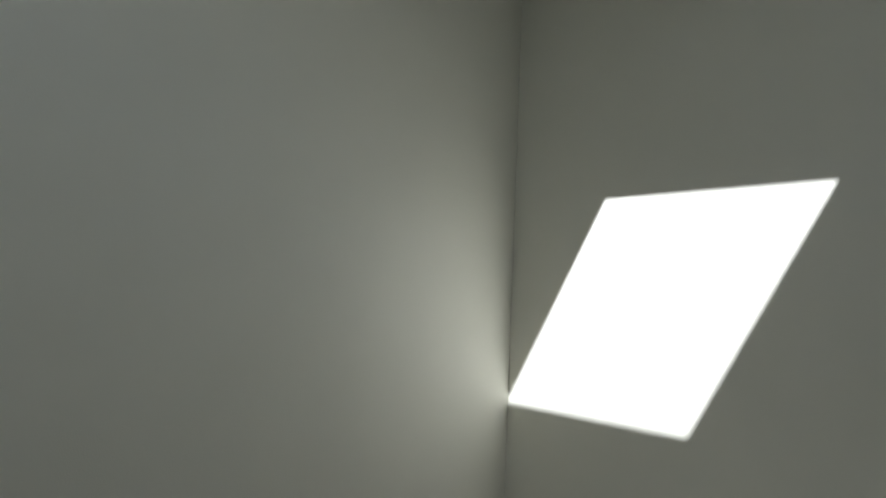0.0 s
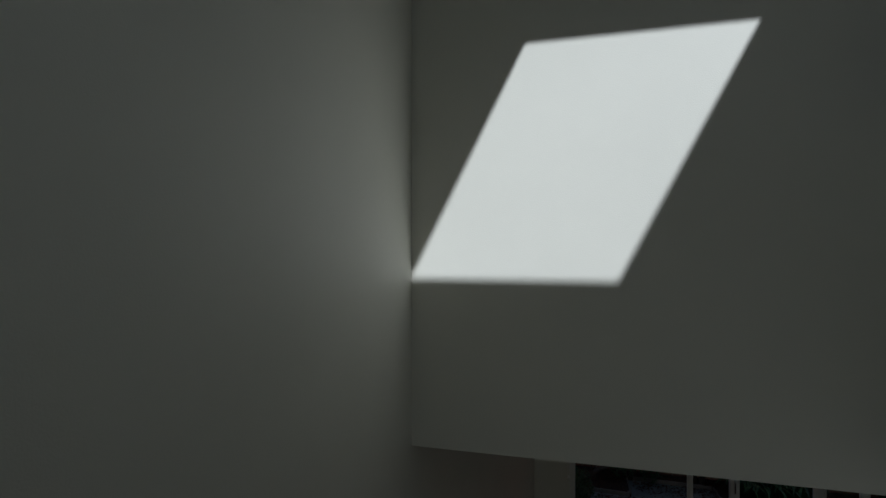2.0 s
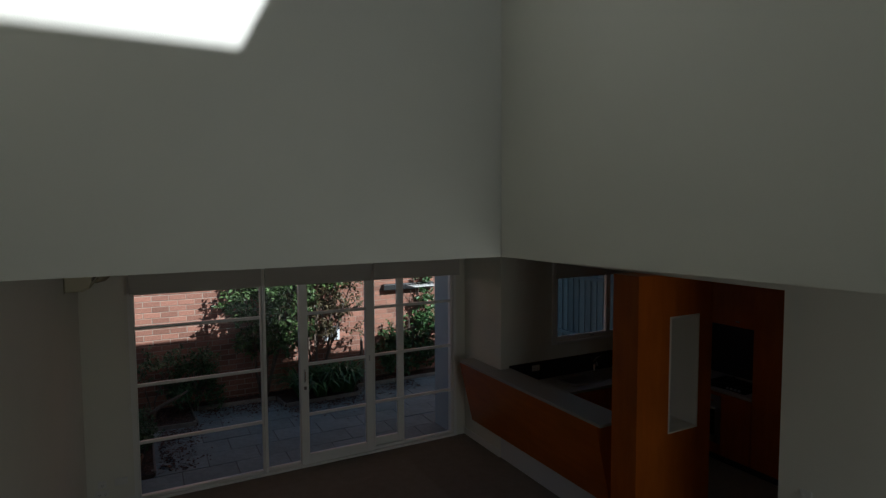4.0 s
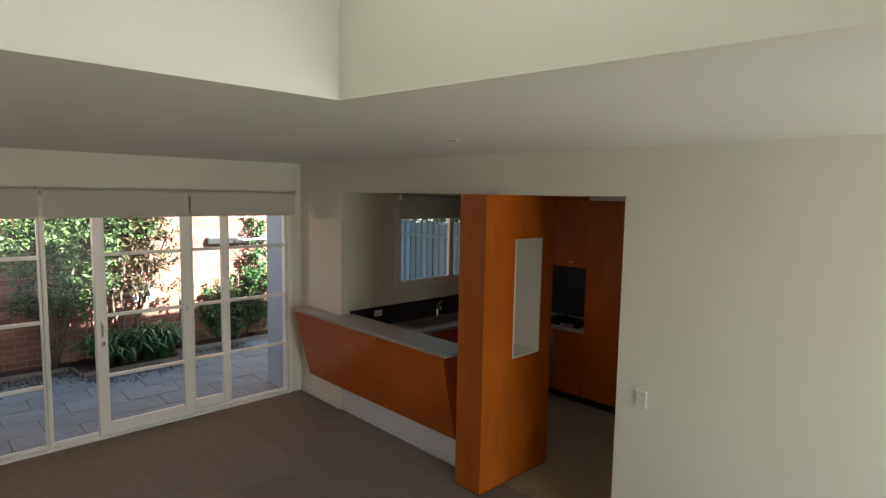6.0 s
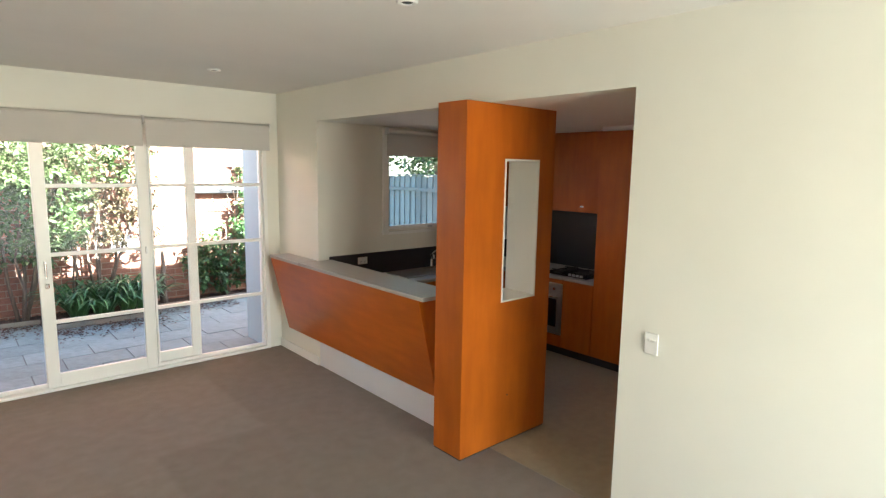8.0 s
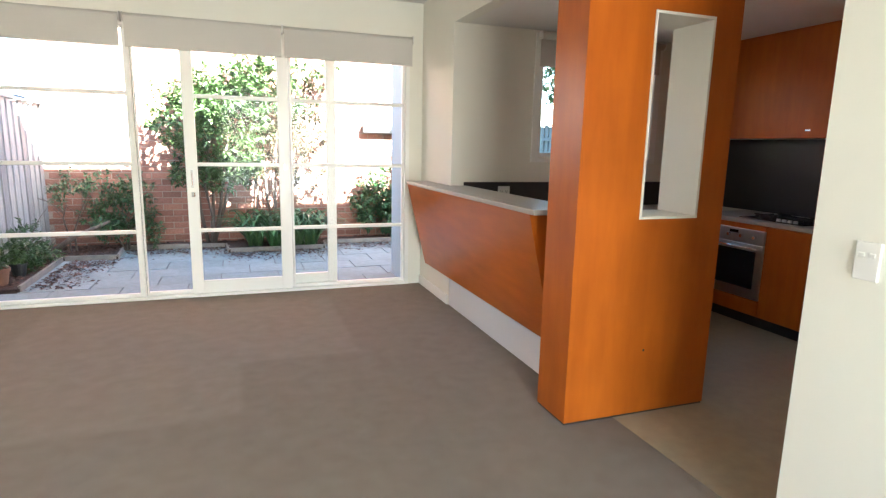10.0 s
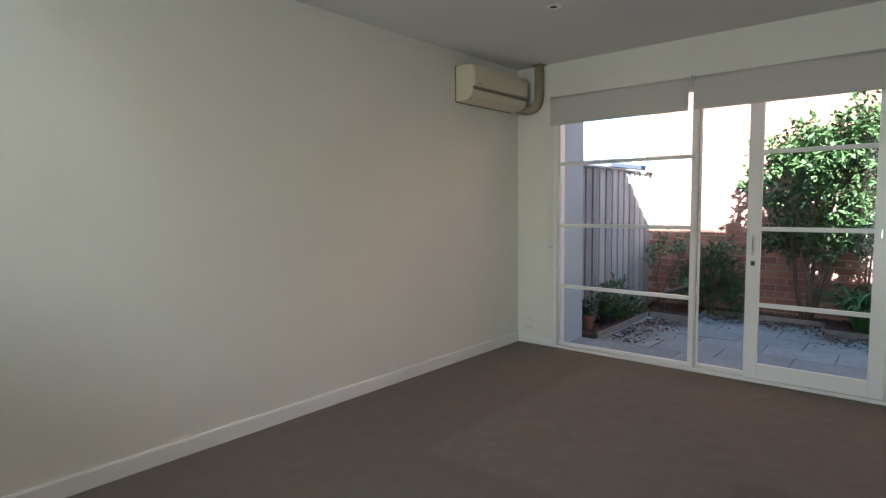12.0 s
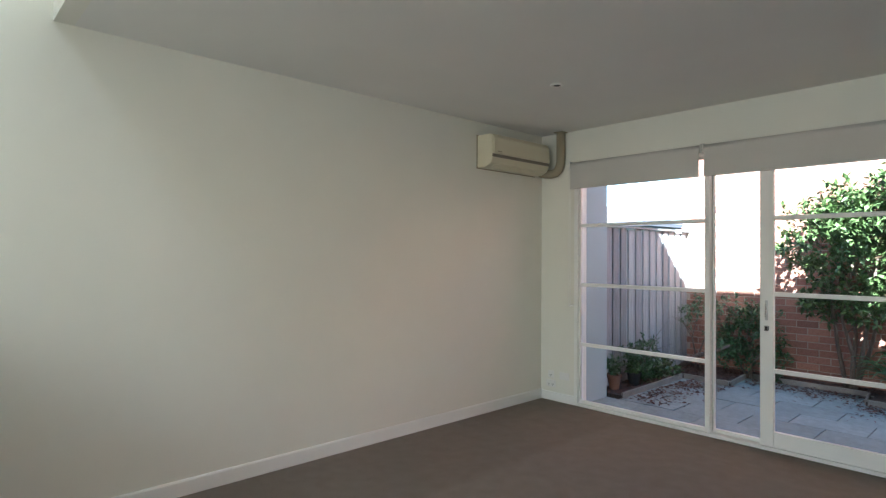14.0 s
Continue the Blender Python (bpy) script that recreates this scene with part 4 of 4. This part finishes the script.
def strap_plant(x, y, seed, n=60):
    t = thing("strap_leaf_lily", "clump of arching dark green strap leaves", "plant", "strap-leaf lilies in the bed")
    rng = random.Random(seed)
    vs, fs = [], []
    for _ in range(n):
        a = rng.uniform(0, math.tau)
        L, h, w = rng.uniform(0.32, 0.62), rng.uniform(0.38, 0.72), rng.uniform(0.016, 0.027)
        out, side = Vector((math.cos(a), math.sin(a), 0)), Vector((-math.sin(a), math.cos(a), 0))
        o = Vector((rng.uniform(-0.07, 0.07), rng.uniform(-0.05, 0.05), 0))
        b = len(vs)
        for k in range(6):
            u = k / 5
            c = o + out * L * u + Vector((0, 0, h * (2.1 * u - 1.55 * u * u)))
            ww = w * (1 - u ** 3) + 0.002
            vs.extend([c - side * ww, c + Vector((0, 0, -ww * 0.5)), c + side * ww])
        for k in range(5):
            for j in (0, 1):
                fs.append((b + 3 * k + j, b + 3 * k + j + 1, b + 3 * k + j + 4, b + 3 * k + j + 3))
    me = bpy.data.meshes.new("leaves")
    me.from_pydata(vs, [], fs)
    me.materials.append(M["strap"])
    o = new("leaves", me)
    o.parent = t
    t.location = (x, y, 0.03)


for i, (x, y) in enumerate(((2.80, 10.20), (3.08, 10.12), (3.38, 10.20), (3.55, 10.12))):
    strap_plant(x, y, 40 + i)

# fold-down clothes line on the brick wall
line = thing("clothes_line", "wall-mounted fold-down clothes line with white cords", "clothes line")
CLX0, CLX1, CLZ = 4.40, 5.42, 1.67
part("housing", box(bmesh.new(), CLX0, CLX1, BW - 0.11, BW - 0.003, CLZ - 0.05, CLZ + 0.06, 0.012), "black", line, "dark wall box")
for x in (CLX0 + 0.45, CLX1 - 0.06):
    part("arm", boxes((x, x + 0.01, BW - 0.42, BW - 0.1105, CLZ + 0.025, CLZ + 0.035)), "plastic_w", line)
part("bar", boxes((CLX0 + 0.45, CLX1 - 0.04, BW - 0.43, BW - 0.4205, CLZ + 0.025, CLZ + 0.035)), "plastic_w", line)
for i in range(4):
    y = BW - 0.17 - 0.07 * i
    part("cord", boxes((CLX0 + 0.4605, CLX1 - 0.0605, y - 0.002, y + 0.002, CLZ + 0.028, CLZ + 0.032)), "plastic_w", line)

vent = thing("wall_vent", "pale grey square vent plate on the brick wall", "wall vent")
part("plate", box(bmesh.new(), 3.31, 3.59, BW - 0.022, BW - 0.003, 0.80, 1.05, 0.006), "dado", vent)
for i in range(5):
    part("slat", boxes((3.34, 3.56, BW - 0.028, BW - 0.0225, 0.835 + 0.04 * i, 0.850 + 0.04 * i)), "dado", vent)
stump = thing("bare_stem", "short bare sawn-off stem standing in the bed", "stump")
part("trunk", tube(bmesh.new(), [(3.90, 10.45, 0.02), (3.89, 10.45, 0.35), (3.91, 10.44, 0.60), (3.90, 10.44, 0.86)], [0.055, 0.045, 0.03, 0.016], 9), "bark", stump, smooth=True)

# neighbour's low roof past the fence
nb = thing("neighbour_shed", "low neighbouring shed roof showing over the fence", "shed")
part("wall", boxes((-2.6, -0.6, 10.9, 12.2, -0.07, 2.0)), "render", nb)
part("roof", prism([(-2.8, 2.0), (-0.35, 2.0), (-0.35, 2.05), (-1.6, 2.42), (-2.8, 2.05)], "y", 10.75, 12.4), "roof", nb)
far = thing("tree", "leafy dark tree standing behind the side fence", "tree")
stems(far, (10.4, 11.6, -0.07), [(10.2, 11.4, 3.2), (10.6, 12.4, 3.6), (10.3, 10.6, 3.0)], 0.09, 60)
crown("crown", far, "leaf_dark", clumps(61, 90, (9.3, 11.2), (7.6, 14.0), (1.7, 6.4), (0.40, 0.75)) + clumps(63, 34, (8.2, 9.4), (8.4, 13.0), (2.3, 4.4), (0.28, 0.5)), 24000, 0.17, 0.09, 62)

# fallen leaves
rng = random.Random(77)
vs, fs = [], []
for i in range(5200):
    k = rng.random()
    if k < 0.30:
        x, y = rng.uniform(1.2, 5.2), rng.uniform(10.40, 10.66)
        z = 0.04
    elif k < 0.50:
        x, y, z = rng.uniform(0.30, 1.1), rng.uniform(9.85, 10.6), 0.04
    elif k < 0.64:
        x, y, z = rng.uniform(0.30, 0.58), rng.uniform(8.3, 9.7), 0.04
    elif k < 0.93:
        x, z = rng.uniform(0.7, 4.8), 0.003
        back_line = 9.72 if x < 1.22 else 10.34 if x < 2.42 else 9.90 if x < 3.78 else 10.30
        y = back_line - abs(rng.gauss(0, 0.26))
    else:
        x, y, z = 0.68 + abs(rng.gauss(0, 0.22)), rng.uniform(8.3, 9.55), 0.003
    a = rng.uniform(0, math.tau)
    leaf_verts(vs, fs, Vector((x, y, z + rng.uniform(0, 0.012))), Vector((math.cos(a), math.sin(a), rng.uniform(-0.05, 0.25))).normalized(), Vector((rng.gauss(0, 0.3), rng.gauss(0, 0.3), 1)), rng.uniform(0.030, 0.062), rng.uniform(0.016, 0.032))
me = bpy.data.meshes.new("fallen_leaves")
me.from_pydata(vs, [], fs)
me.materials.append(M["litter"])
tagged(new("fallen_leaves", me), "brown fallen leaves scattered on paving and mulch", "leaves", kind="stuff")

# paving
pav = structure("pavement", boxes((WX0 - 0.3, 8.5, YN + WALL_T + 0.001, 10.48, -0.069, -0.012)), "grout", "grey concrete paver patio with sandy joints", "paving")
PW, PD = 0.60, 0.40
shapes = []
for k in range(3):
    bm = box(bmesh.new(), 0.004, PW - 0.004, 0.004, PD - 0.004 - 0.001 * k, -0.0115, 0.0, 0.004)
    me = bpy.data.meshes.new("paver")
    bm.to_mesh(me)
    bm.free()
    me.materials.append(M["paver"])
    shapes.append(me)
rng = random.Random(5)
for j in range(7):
    for i in range(10):
        x, y = 0.30 + PW * i + (PW / 2 if j % 2 else 0), 7.855 + PD * j
        if x + PW < 0.7 or y + PD > 10.7:
            continue
        o = new("paver", rng.choice(shapes))
        o.parent = pav
        o.matrix_basis = pose(x, y, rng.uniform(-0.002, 0.002), rng.uniform(-0.15, 0.15), rng.uniform(-0.15, 0.15), 0)

# brick wall, the nearest bricks one by one
BH, BL, BT = 4.3, 0.24, 0.086
wallb = structure("wall_brick", boxes((0.2, 7.0, BW + 0.006, BW + 0.22, -0.07, BH)), "mortar", "tall red face-brick wall closing the yard", "brick wall")
shapes = []
for k, w in enumerate((0.230, 0.227, 0.232)):
    bm = box(bmesh.new(), -w / 2, w / 2, 0.0, 0.05, -0.038, 0.038)
    bmesh.ops.bevel(bm, geom=[e for e in bm.edges if all(v.co.y < 0.001 for v in e.verts)], offset=0.003, segments=1, affect="EDGES")
    me = bpy.data.meshes.new("brick")
    bm.to_mesh(me)
    bm.free()
    me.materials.append(M["brick"])
    shapes.append(me)
rng = random.Random(9)
vs, fs = [], []
for j in range(int(BH / BT)):
    for i in range(38):
        x, z = 0.30 + BL * i + (BL / 2 if j % 2 else 0), -0.02 + BT * (j + 0.5)
        if x > 6.88:
            continue
        depth = rng.uniform(-0.002, 0.002)
        if x < 3.4 and z < 1.95:
            o = new("brick", rng.choice(shapes))
            o.parent = wallb
            o.matrix_basis = pose(x, BW + depth, z, 0, rng.uniform(-0.4, 0.4), rng.uniform(-0.3, 0.3))
        else:
            b = len(vs)
            w, h = 0.115 + rng.uniform(-0.002, 0.001), 0.038
            y0, y1 = BW + depth, BW + 0.02
            vs.extend([(x - w, y0, z - h), (x + w, y0, z - h), (x + w, y0, z + h), (x - w, y0, z + h), (x - w, y1, z - h), (x + w, y1, z - h), (x + w, y1, z + h), (x - w, y1, z + h)])
            fs.extend([(b, b + 1, b + 2, b + 3), (b, b + 4, b + 5, b + 1), (b + 1, b + 5, b + 6, b + 2), (b + 2, b + 6, b + 7, b + 3), (b + 3, b + 7, b + 4, b)])
me = bpy.data.meshes.new("upper_bricks")
me.from_pydata(vs, [], fs)
me.materials.append(M["brickjoined"])
o = tagged(new("upper_bricks", me), kind="stuff")
o.parent = wallb
